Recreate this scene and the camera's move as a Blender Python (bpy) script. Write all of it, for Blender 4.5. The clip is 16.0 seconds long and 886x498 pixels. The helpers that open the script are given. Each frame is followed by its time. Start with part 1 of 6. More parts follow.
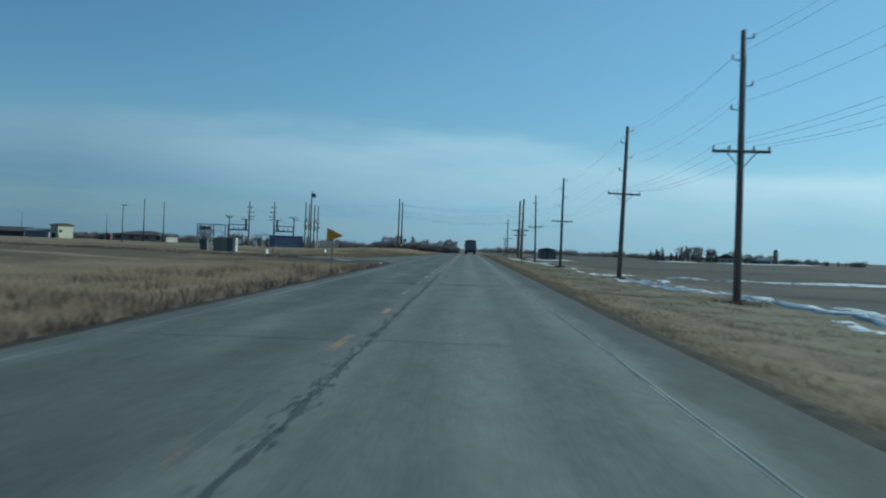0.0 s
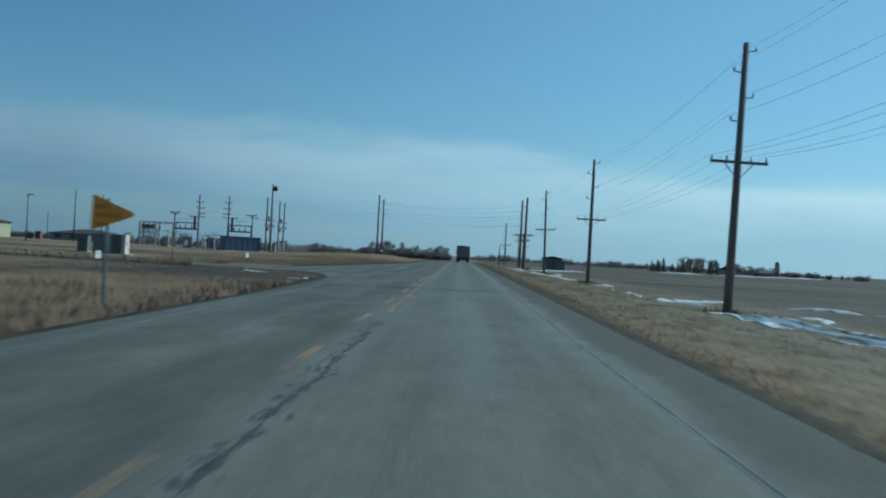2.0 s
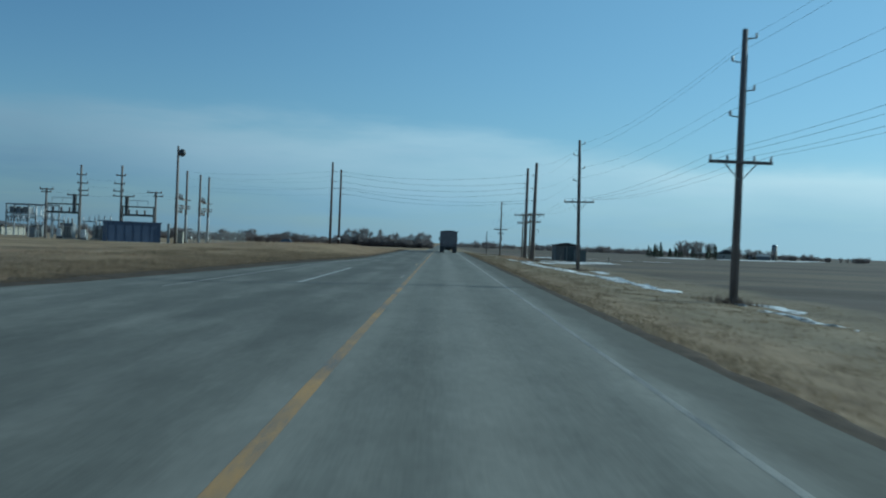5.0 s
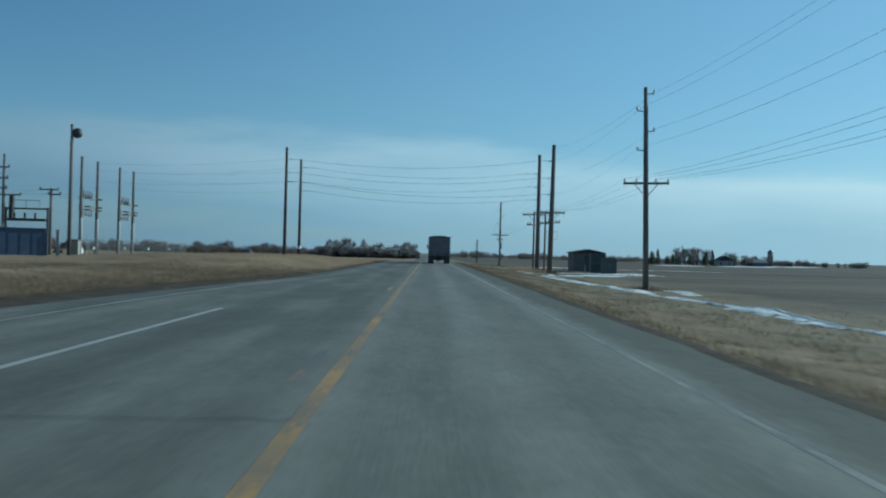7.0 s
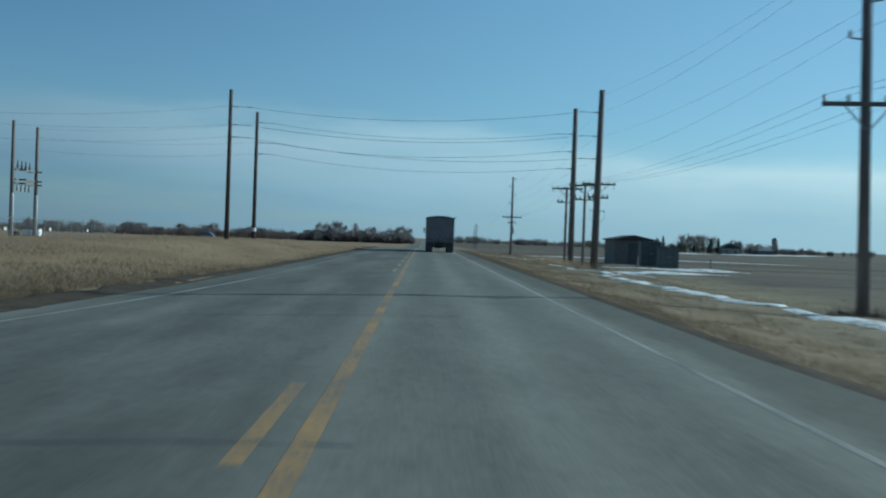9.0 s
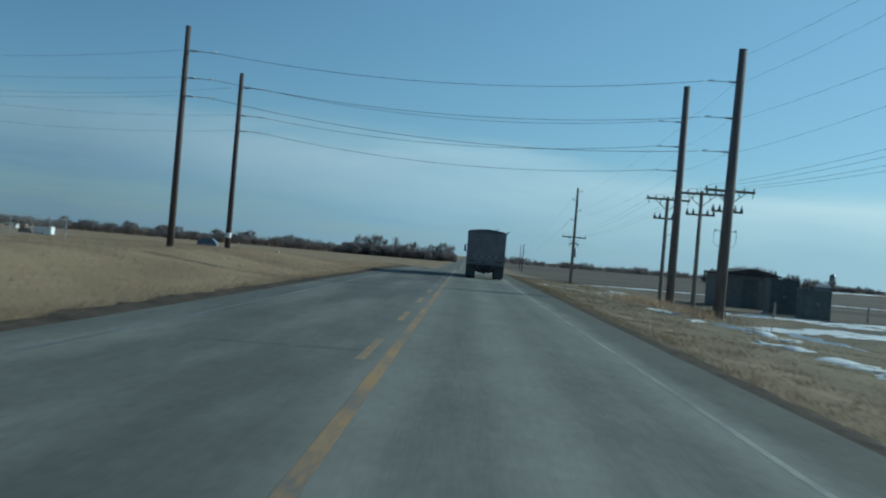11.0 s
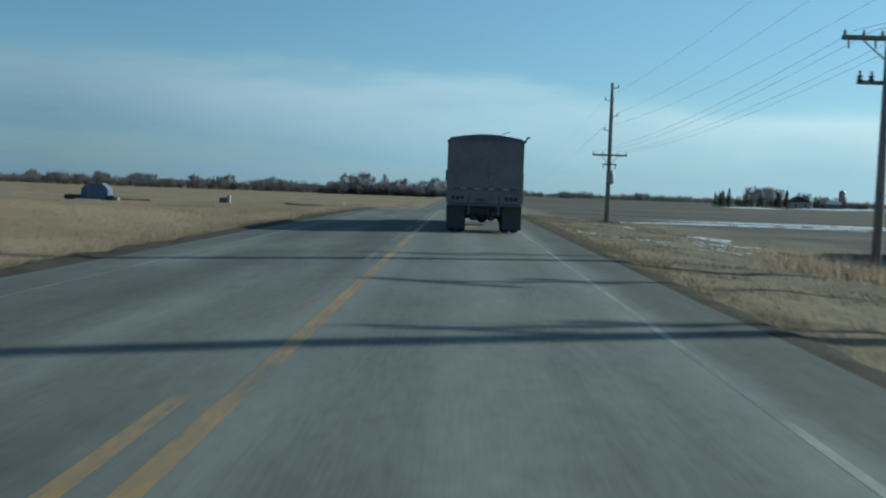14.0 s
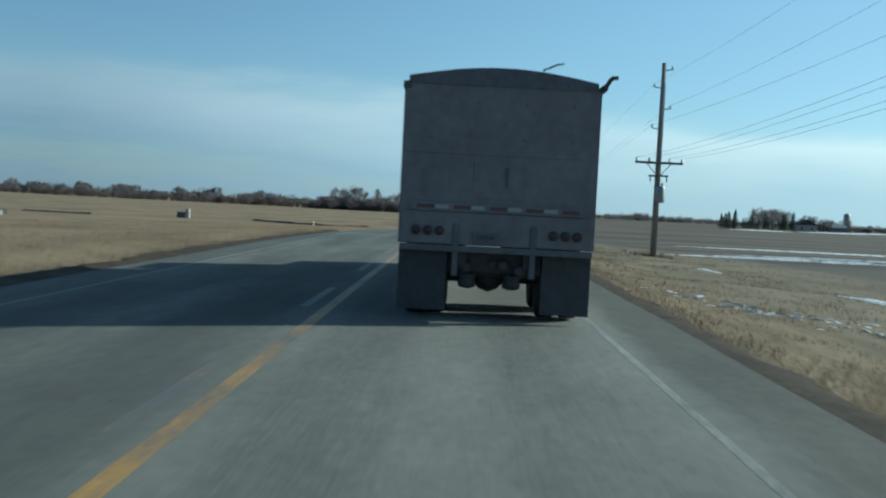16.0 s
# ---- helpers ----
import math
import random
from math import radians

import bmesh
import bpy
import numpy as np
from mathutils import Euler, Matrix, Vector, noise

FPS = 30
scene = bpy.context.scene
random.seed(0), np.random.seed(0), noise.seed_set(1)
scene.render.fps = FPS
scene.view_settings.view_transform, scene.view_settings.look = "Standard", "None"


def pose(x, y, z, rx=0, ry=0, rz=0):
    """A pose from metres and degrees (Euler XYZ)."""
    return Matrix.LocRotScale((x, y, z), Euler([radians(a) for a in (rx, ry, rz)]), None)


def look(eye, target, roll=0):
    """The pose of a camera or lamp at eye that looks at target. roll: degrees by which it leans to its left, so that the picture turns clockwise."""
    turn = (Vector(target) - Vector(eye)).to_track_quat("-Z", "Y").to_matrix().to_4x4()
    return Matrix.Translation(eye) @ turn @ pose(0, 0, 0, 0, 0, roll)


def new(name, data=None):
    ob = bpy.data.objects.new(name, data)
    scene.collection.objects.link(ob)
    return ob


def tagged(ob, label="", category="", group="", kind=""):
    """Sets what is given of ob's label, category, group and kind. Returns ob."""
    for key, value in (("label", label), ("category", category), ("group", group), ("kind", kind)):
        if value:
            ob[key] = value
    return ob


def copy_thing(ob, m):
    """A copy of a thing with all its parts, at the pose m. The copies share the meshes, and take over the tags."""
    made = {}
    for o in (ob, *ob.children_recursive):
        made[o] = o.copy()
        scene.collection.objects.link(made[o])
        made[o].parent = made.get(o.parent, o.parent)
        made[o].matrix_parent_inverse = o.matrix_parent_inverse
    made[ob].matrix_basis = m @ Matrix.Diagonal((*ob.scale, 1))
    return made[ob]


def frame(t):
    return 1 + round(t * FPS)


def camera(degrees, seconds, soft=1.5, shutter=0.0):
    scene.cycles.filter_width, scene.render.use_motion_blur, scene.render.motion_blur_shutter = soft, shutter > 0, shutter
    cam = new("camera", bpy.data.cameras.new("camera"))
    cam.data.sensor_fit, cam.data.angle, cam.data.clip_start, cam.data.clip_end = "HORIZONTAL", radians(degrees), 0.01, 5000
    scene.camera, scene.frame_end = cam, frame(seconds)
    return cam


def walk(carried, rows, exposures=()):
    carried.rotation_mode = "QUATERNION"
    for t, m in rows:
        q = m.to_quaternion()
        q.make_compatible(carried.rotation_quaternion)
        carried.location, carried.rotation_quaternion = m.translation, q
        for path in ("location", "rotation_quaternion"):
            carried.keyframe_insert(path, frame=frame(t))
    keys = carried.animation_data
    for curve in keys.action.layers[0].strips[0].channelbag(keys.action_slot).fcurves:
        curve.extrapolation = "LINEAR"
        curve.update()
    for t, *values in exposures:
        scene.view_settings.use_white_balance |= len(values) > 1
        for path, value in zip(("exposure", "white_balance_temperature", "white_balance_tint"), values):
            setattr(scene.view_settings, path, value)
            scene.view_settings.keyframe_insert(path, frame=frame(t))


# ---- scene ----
cam = camera(48.4, 16.0, 2.0, 0.5)
PATH = [
    (0, (1.447, -1.775, 1.389), (1.398, 0.224, 1.385), 2.2),
    (0.5, (1.467, 6.47, 1.337), (1.404, 8.469, 1.309), 2.3),
    (1, (1.495, 14.855, 1.316), (1.458, 16.854, 1.28), 2.7),
    (1.5, (1.423, 23.02, 1.296), (1.398, 25.02, 1.285), 2.5),
    (2, (1.485, 30.928, 1.317), (1.451, 32.928, 1.328), 3.1),
    (2.5, (1.35, 38.762, 1.384), (1.318, 40.762, 1.354), 3.1),
    (3, (1.287, 46.667, 1.39), (1.271, 48.667, 1.359), 4.4),
    (3.5, (1.286, 54.382, 1.356), (1.283, 56.382, 1.334), 4.4),
    (4, (1.308, 62.099, 1.423), (1.305, 64.098, 1.372), 3.1),
    (4.5, (1.274, 69.687, 1.449), (1.272, 71.687, 1.416), 2.4),
    (7, (0.903, 106.469, 1.24), (0.933, 108.469, 1.248), 1.5),
    (7.5, (0.862, 113.383, 1.173), (0.975, 115.379, 1.098), 1.9),
    (8, (0.816, 120.109, 1.211), (0.946, 122.104, 1.142), 1.2),
    (8.5, (0.768, 126.572, 1.271), (0.879, 128.568, 1.231), 0.5),
    (9, (0.665, 132.612, 1.253), (0.707, 134.611, 1.231), 2.0),
    (11.5, (0.97, 160.65, 1.421), (0.91, 162.649, 1.441), 5.2),
    (12, (1.038, 165.951, 1.386), (0.924, 167.947, 1.414), 4.5),
    (12.5, (1.108, 171.315, 1.347), (0.99, 173.311, 1.325), 3.9),
    (13, (1.235, 176.493, 1.372), (1.144, 178.489, 1.278), 3.4),
    (13.5, (1.305, 181.659, 1.352), (1.254, 183.653, 1.198), 2.2),
    (14, (1.401, 186.758, 1.369), (1.368, 188.755, 1.248), 2.0),
    (14.5, (1.487, 191.988, 1.408), (1.397, 193.984, 1.316), 3.6),
    (15, (1.546, 196.86, 1.428), (1.487, 198.857, 1.335), 3.3),
    (15.5, (1.614, 201.86, 1.401), (1.541, 203.856, 1.315), 3.4),
    (16, (1.659, 206.487, 1.431), (1.633, 208.485, 1.344), 2.9),
]
EXPOSURES = [(0.0, -.04, 5020, -14), (7.0, -.08, 5050, -14), (9.0, -.06, 5180, -13), (12.5, -.10, 5250, -13), (13.5, .05, 5380, -12), (14.5, .10, 5330, -12), (16.0, .3, 5520, -11)]
walk(cam, [(t, look(eye, target, roll)) for t, eye, target, roll in PATH], EXPOSURES)

# ---- sky and sun: low winter sun ahead to the right ----
SUN_EL, SUN_AZ = 24.0, 67.5  # azimuth clockwise from +y
world = bpy.data.worlds.new("sky")
scene.world = world
world.use_nodes = True
wn, wl = world.node_tree.nodes, world.node_tree.links
sky = wn.new("ShaderNodeTexSky")
sky.sky_type, sky.sun_disc = "NISHITA", False
sky.sun_elevation, sky.sun_rotation = radians(SUN_EL), radians(SUN_AZ)
sky.air_density, sky.dust_density, sky.ozone_density = 0.9, 0.7, 2.5
coord = wn.new("ShaderNodeTexCoord")
sep = wn.new("ShaderNodeSeparateXYZ")
wl.new(coord.outputs["Generated"], sep.inputs[0])
# thin cloud bank low over the horizon, its top edge uneven
squash = wn.new("ShaderNodeMapping")
squash.inputs["Scale"].default_value = (3.0, 3.0, 14.0)
wl.new(coord.outputs["Generated"], squash.inputs["Vector"])
puffs = wn.new("ShaderNodeTexNoise")
puffs.inputs["Scale"].default_value, puffs.inputs["Detail"].default_value, puffs.inputs["Roughness"].default_value = 1.1, 8.0, 0.56
wl.new(squash.outputs[0], puffs.inputs["Vector"])
height = wn.new("ShaderNodeMath")
height.operation = "MULTIPLY_ADD"
height.inputs[1].default_value, height.inputs[2].default_value = -0.085, 0.042
wl.new(puffs.outputs["Fac"], height.inputs[0])
lift = wn.new("ShaderNodeMath")
lift.operation = "ADD"
wl.new(sep.outputs["Z"], lift.inputs[0])
# the bank stands lower towards the sun
toward = wn.new("ShaderNodeVectorMath")
toward.operation = "DOT_PRODUCT"
toward.inputs[1].default_value = (math.sin(radians(SUN_AZ)), math.cos(radians(SUN_AZ)), 0)
wl.new(coord.outputs["Generated"], toward.inputs[0])
lower = wn.new("ShaderNodeMath")
lower.operation = "MULTIPLY_ADD"
lower.inputs[1].default_value = 0.045
wl.new(toward.outputs["Value"], lower.inputs[0])
wl.new(height.outputs[0], lower.inputs[2])
wl.new(lower.outputs[0], lift.inputs[1])
bank = wn.new("ShaderNodeMapRange")
bank.interpolation_type = "SMOOTHSTEP"
bank.inputs["From Min"].default_value, bank.inputs["From Max"].default_value = 0.132, 0.098
wl.new(lift.outputs[0], bank.inputs["Value"])
thick = wn.new("ShaderNodeMapRange")
thick.inputs["From Min"].default_value, thick.inputs["From Max"].default_value = 0.0, 0.11
thick.inputs["To Min"].default_value, thick.inputs["To Max"].default_value = 0.74, 0.90
wl.new(sep.outputs["Z"], thick.inputs["Value"])
amount = wn.new("ShaderNodeMath")
amount.operation = "MULTIPLY"
wl.new(bank.outputs[0], amount.inputs[0])
wl.new(thick.outputs[0], amount.inputs[1])
cloud = wn.new("ShaderNodeMix")
cloud.data_type = "RGBA"
# the bank is brighter towards the sun
glow = wn.new("ShaderNodeValToRGB")
glow.color_ramp.elements.new(0.38).color = (.50, .565, .63, 1)
glow.color_ramp.elements[0].position, glow.color_ramp.elements[0].color = 0.0, (.268, .322, .392, 1)
glow.color_ramp.elements[2].position, glow.color_ramp.elements[2].color = 0.8, (.69, .735, .75, 1)
wl.new(toward.outputs["Value"], glow.inputs[0])
rim = wn.new("ShaderNodeMapRange")
rim.inputs["From Min"].default_value, rim.inputs["From Max"].default_value = 0.045, 0.118
wl.new(lift.outputs[0], rim.inputs["Value"])
tone = wn.new("ShaderNodeValToRGB")
tone.color_ramp.elements[0].position, tone.color_ramp.elements[0].color = 0.0, (.60, .70, .77, 1)
tone.color_ramp.elements[1].position, tone.color_ramp.elements[1].color = 0.85, (1.0, .985, .96, 1)
wl.new(rim.outputs[0], tone.inputs[0])
tinted = wn.new("ShaderNodeVectorMath")
tinted.operation = "MULTIPLY"
wl.new(tone.outputs[0], tinted.inputs[0])
wl.new(glow.outputs[0], tinted.inputs[1])
bright = wn.new("ShaderNodeVectorMath")
bright.operation = "SCALE"
bright.inputs["Scale"].default_value = 12.6
wl.new(tinted.outputs[0], bright.inputs[0])
wl.new(bright.outputs[0], cloud.inputs["B"])
wisps = wn.new("ShaderNodeTexNoise")
wisps.inputs["Scale"].default_value, wisps.inputs["Detail"].default_value, wisps.inputs["Roughness"].default_value = 1.6, 7.0, 0.58
tilt = wn.new("ShaderNodeMapping")
tilt.inputs["Scale"].default_value = (2.2, 2.2, 20.0)
tilt.inputs["Rotation"].default_value = (0.0, radians(7), 0.0)
wl.new(coord.outputs["Generated"], tilt.inputs["Vector"])
wl.new(tilt.outputs[0], wisps.inputs["Vector"])
holes = wn.new("ShaderNodeMapRange")
holes.inputs["From Min"].default_value, holes.inputs["From Max"].default_value = 0.36, 0.60
holes.inputs["To Min"].default_value, holes.inputs["To Max"].default_value = 0.62, 1.08
wl.new(wisps.outputs["Fac"], holes.inputs["Value"])
veil = wn.new("ShaderNodeMath")
veil.operation = "MULTIPLY"
wl.new(amount.outputs[0], veil.inputs[0])
wl.new(holes.outputs[0], veil.inputs[1])
wl.new(veil.outputs[0], cloud.inputs["Factor"])
# thin high haze that whitens the blue towards the sun
haze = wn.new("ShaderNodeMapRange")
haze.interpolation_type = "SMOOTHSTEP"
haze.inputs["From Min"].default_value, haze.inputs["From Max"].default_value = -0.15, 0.95
haze.inputs["To Max"].default_value = 0.42
wl.new(toward.outputs["Value"], haze.inputs["Value"])
hazy = wn.new("ShaderNodeMix")
hazy.data_type = "RGBA"
hazy.inputs["B"].default_value = (4.6, 7.1, 9.0, 1)
wl.new(haze.outputs[0], hazy.inputs["Factor"])
wl.new(sky.outputs[0], hazy.inputs["A"])
wl.new(hazy.outputs["Result"], cloud.inputs["A"])
back = wn["Background"]
wl.new(cloud.outputs["Result"], back.inputs[0])
back.inputs[1].default_value = 0.085

sun = new("sun", bpy.data.lights.new("sun", "SUN"))
sun.data.energy, sun.data.angle, sun.data.color = 4.6, radians(0.9), (1.0, 0.93, 0.82)
ce, se = math.cos(radians(SUN_EL)), math.sin(radians(SUN_EL))
sun.matrix_world = look((0, 0, 0), (-math.sin(radians(SUN_AZ)) * ce, -math.cos(radians(SUN_AZ)) * ce, -se))


# ---- materials ----
def mat(name, c1, c2, scale=4.0, rough=0.8, metal=0.0, bump=0.2, stretch=(1, 1, 1), fine=None, island=0.0, dist=0.02, share=0.45):
    """Two-scale noise between two colours, with a fine relief."""
    m = bpy.data.materials.new(name)
    m.use_nodes = True
    n, l = m.node_tree.nodes, m.node_tree.links
    b = n["Principled BSDF"]
    tc = n.new("ShaderNodeTexCoord")
    mp = n.new("ShaderNodeMapping")
    mp.inputs["Scale"].default_value = stretch
    l.new(tc.outputs["Object"], mp.inputs[0])
    big, small = n.new("ShaderNodeTexNoise"), n.new("ShaderNodeTexNoise")
    big.inputs["Scale"].default_value, big.inputs["Detail"].default_value = scale, 5
    small.inputs["Scale"].default_value, small.inputs["Detail"].default_value = fine or scale * 9, 3
    l.new(mp.outputs[0], big.inputs["Vector"])
    l.new(mp.outputs[0], small.inputs["Vector"])
    add = n.new("ShaderNodeMath")
    add.operation = "MULTIPLY_ADD"
    add.inputs[1].default_value = share
    l.new(small.outputs["Fac"], add.inputs[0])
    half = n.new("ShaderNodeMath")
    half.operation = "MULTIPLY"
    half.inputs[1].default_value = 1 - share
    l.new(big.outputs["Fac"], half.inputs[0])
    l.new(half.outputs[0], add.inputs[2])
    ramp = n.new("ShaderNodeValToRGB")
    ramp.color_ramp.elements[0].position, ramp.color_ramp.elements[1].position = 0.36, 0.64
    ramp.color_ramp.elements[0].color, ramp.color_ramp.elements[1].color = (*c1, 1), (*c2, 1)
    if island:
        geo = n.new("ShaderNodeNewGeometry")
        rnd = n.new("ShaderNodeMath")
        rnd.operation = "MULTIPLY_ADD"
        rnd.inputs[1].default_value = island
        l.new(geo.outputs["Random Per Island"], rnd.inputs[0])
        l.new(add.outputs[0], rnd.inputs[2])
        sub = n.new("ShaderNodeMath")
        sub.operation = "SUBTRACT"
        sub.inputs[1].default_value = island / 2
        l.new(rnd.outputs[0], sub.inputs[0])
        l.new(sub.outputs[0], ramp.inputs[0])
    else:
        l.new(add.outputs[0], ramp.inputs[0])
    l.new(ramp.outputs[0], b.inputs["Base Color"])
    b.inputs["Roughness"].default_value, b.inputs["Metallic"].default_value = rough, metal
    if bump:
        bp = n.new("ShaderNodeBump")
        bp.inputs["Strength"].default_value, bp.inputs["Distance"].default_value = bump, dist
        l.new(small.outputs["Fac"], bp.inputs["Height"])
        l.new(bp.outputs[0], b.inputs["Normal"])
    return m


M_POLE = mat("weathered_pole_wood", (.095, .082, .076), (.20, .176, .164), 2.0, .85, 0, .5, (6, 6, .35))
M_BROWNPOLE = mat("treated_brown_pole_wood", (.05, .038, .036), (.12, .092, .085), 2.0, .85, 0, .5, (6, 6, .35))
M_GREYPOLE = mat("bleached_pole_wood", (.16, .14, .12), (.30, .27, .23), 2.0, .85, 0, .4, (6, 6, .35))
M_STEEL = mat("galvanised_steel", (.20, .21, .22), (.34, .35, .36), 6, .5, .7, .1)
M_DKSTEEL = mat("dull_dark_steel", (.05, .052, .055), (.11, .112, .115), 6, .6, .5, .1)
M_WIRE = mat("dull_conductor", (.03, .03, .032), (.07, .07, .075), 8, .6, .4, 0)
M_PORC = mat("brown_porcelain", (.05, .025, .018), (.09, .05, .035), 8, .35, 0, 0)
M_GREYPORC = mat("grey_porcelain", (.35, .36, .37), (.5, .5, .5), 8, .3, 0, 0)
M_SNOW = mat("old_crusted_snow", (.58, .585, .58), (.82, .82, .81), 3, .6, 0, .6, fine=25, dist=.05)
def broken_crust(m, below, lo, hi):
    """Grass comes through the thin crust in ragged gaps."""
    n, l = m.node_tree.nodes, m.node_tree.links
    b = n["Principled BSDF"]
    geo = n.new("ShaderNodeNewGeometry")
    t = n.new("ShaderNodeTexNoise")
    t.inputs["Scale"].default_value, t.inputs["Detail"].default_value, t.inputs["Roughness"].default_value = 1.3, 8, .7
    l.new(geo.outputs["Position"], t.inputs["Vector"])
    cut = n.new("ShaderNodeMapRange")
    cut.inputs["From Min"].default_value, cut.inputs["From Max"].default_value = lo, hi
    l.new(t.outputs["Fac"], cut.inputs["Value"])
    mix = n.new("ShaderNodeMix")
    mix.data_type = "RGBA"
    mix.inputs["A"].default_value = (*below, 1)
    l.new(cut.outputs[0], mix.inputs["Factor"])
    l.new(b.inputs["Base Color"].links[0].from_socket, mix.inputs["B"])
    l.new(mix.outputs["Result"], b.inputs["Base Color"])


broken_crust(M_SNOW, (.15, .12, .08), .40, .50)
M_ICE = mat("ditch_ice", (.13, .145, .165), (.34, .36, .38), 1.2, .42, 0, .15, fine=6, dist=.01)
M_WHITE = mat("white_paint", (.62, .62, .60), (.8, .8, .78), 5, .5, 0, .05)
M_TRUCK = mat("dusty_charcoal_box_paint", (.142, .130, .134), (.21, .195, .198), 1.3, .75, 0, .06, fine=7)
M_TARP = mat("black_vinyl_tarp", (.085, .085, .094), (.135, .134, .145), 2, .65, 0, .25, fine=14)
M_RUBBER = mat("tyre_rubber", (.025, .025, .025), (.045, .045, .045), 6, .85, 0, .2)
M_RED = mat("red_reflective_tape", (.10, .05, .052), (.14, .065, .068), 8, .5, 0, 0)
M_TAPEWHITE = mat("white_reflective_tape", (.27, .27, .28), (.36, .36, .37), 8, .5, 0, 0)
M_LENS = mat("red_lamp_lens", (.045, .028, .03), (.065, .038, .04), 8, .6, 0, 0)
M_BLACK = mat("black_plastic", (.03, .031, .033), (.055, .056, .06), 6, .6, 0, .1)
M_SIGN = mat("faded_yellow_orange_sheeting", (.64, .25, .018), (.80, .33, .03), 5, .45, 0, .03)
M_SIGNINK = mat("faded_sign_ink", (.42, .18, .012), (.52, .23, .018), 10, .5, 0, 0)
M_CAB = mat("dark_green_grey_enclosure_paint", (.05, .06, .06), (.09, .10, .10), 3, .5, 0, .05)
M_DRABWALL = mat("drab_brown_grey_block_wall", (.19, .18, .15), (.29, .275, .235), 2, .85, 0, .2)
M_CHAIN = mat("galvanised_fence_wire", (.13, .135, .135), (.22, .225, .225), 6, .6, .3, .1)
M_BLUE = mat("dark_blue_switchgear_paint", (.042, .062, .115), (.072, .098, .165), 1.2, .5, 0, .05)
M_SHED = mat("grey_brown_shed_cladding", (.12, .11, .098), (.20, .185, .17), 2.5, .75, 0, .15, (1, 1, 3))
M_ROOF = mat("dark_shingle_roof", (.035, .03, .028), (.08, .072, .068), 4, .85, 0, .3)
M_CREAM = mat("cream_siding", (.36, .34, .235), (.48, .45, .315), 2, .7, 0, .1, (1, 1, 4))
M_GREYWALL = mat("grey_metal_wall", (.13, .14, .15), (.21, .22, .23), 2, .6, .1, .1, (6, 6, 1))
M_TANWALL = mat("pale_block_wall", (.32, .29, .24), (.48, .44, .38), 2, .8, 0, .2)
M_GLASS = mat("dark_window_glass", (.02, .025, .03), (.04, .045, .05), 2, .08, 0, 0)
M_CONCRETE = mat("weathered_concrete", (.25, .24, .22), (.42, .40, .37), 3, .9, 0, .3)
M_REDPOST = mat("faded_red_paint", (.24, .055, .045), (.36, .09, .07), 5, .6, 0, .1)
M_BARK = mat("grey_brown_bark", (.06, .048, .04), (.13, .11, .095), 3, .9, 0, .4, (4, 4, .8))
M_TWIG = mat("bare_winter_twigs", (.19, .166, .162), (.30, .27, .264), 1, .95, 0, 0, island=.4)
M_BRUSH = mat("reddish_winter_brush", (.15, .112, .10), (.23, .18, .16), 1, .95, 0, 0, island=.4)
M_NEEDLE = mat("dark_conifer_needles", (.03, .042, .028), (.065, .085, .05), 1, .9, 0, 0, island=.5)
M_GRASSR = mat("dry_verge_grass_blades", (.235, .168, .113), (.39, .292, .205), .25, .9, 0, 0, fine=1.5, island=.15)
def let_light_through(m, share):
    n, l = m.node_tree.nodes, m.node_tree.links
    b = n["Principled BSDF"]
    tr = n.new("ShaderNodeBsdfTranslucent")
    l.new(b.inputs["Base Color"].links[0].from_socket, tr.inputs["Color"])
    mx = n.new("ShaderNodeMixShader")
    mx.inputs[0].default_value = share
    l.new(b.outputs[0], mx.inputs[1])
    l.new(tr.outputs[0], mx.inputs[2])
    l.new(mx.outputs[0], n["Material Output"].inputs["Surface"])


let_light_through(M_GRASSR, .6)
let_light_through(M_TWIG, .5)
let_light_through(M_BRUSH, .5)
M_GRASSD = mat("brown_mown_grass_blades", (.115, .095, .062), (.205, .168, .114), .25, .9, 0, 0, fine=1.5, island=.3)
let_light_through(M_GRASSD, .6)
M_SEAM = mat("dirty_road_seam", (.034, .034, .033), (.075, .075, .072), 3, .8, 0, .3)
M_DIRT = mat("dark_edge_dirt", (.036, .028, .022), (.085, .066, .05), 1.5, .95, 0, .5, fine=14)
M_DIRT.node_tree.nodes["Principled BSDF"].inputs["Specular IOR Level"].default_value = .1
M_TAR = mat("crack_sealing_tar", (.028, .028, .028), (.06, .06, .06), 6, .55, 0, .3)
M_BLUECABIN = mat("faded_blue_grey_sheet_metal", (.07, .098, .145), (.13, .168, .228), 3, .85, 0, .1)
M_TIMBER = mat("dark_old_timber", (.03, .025, .022), (.07, .06, .05), 3, .9, 0, .4, (4, 1, 4))


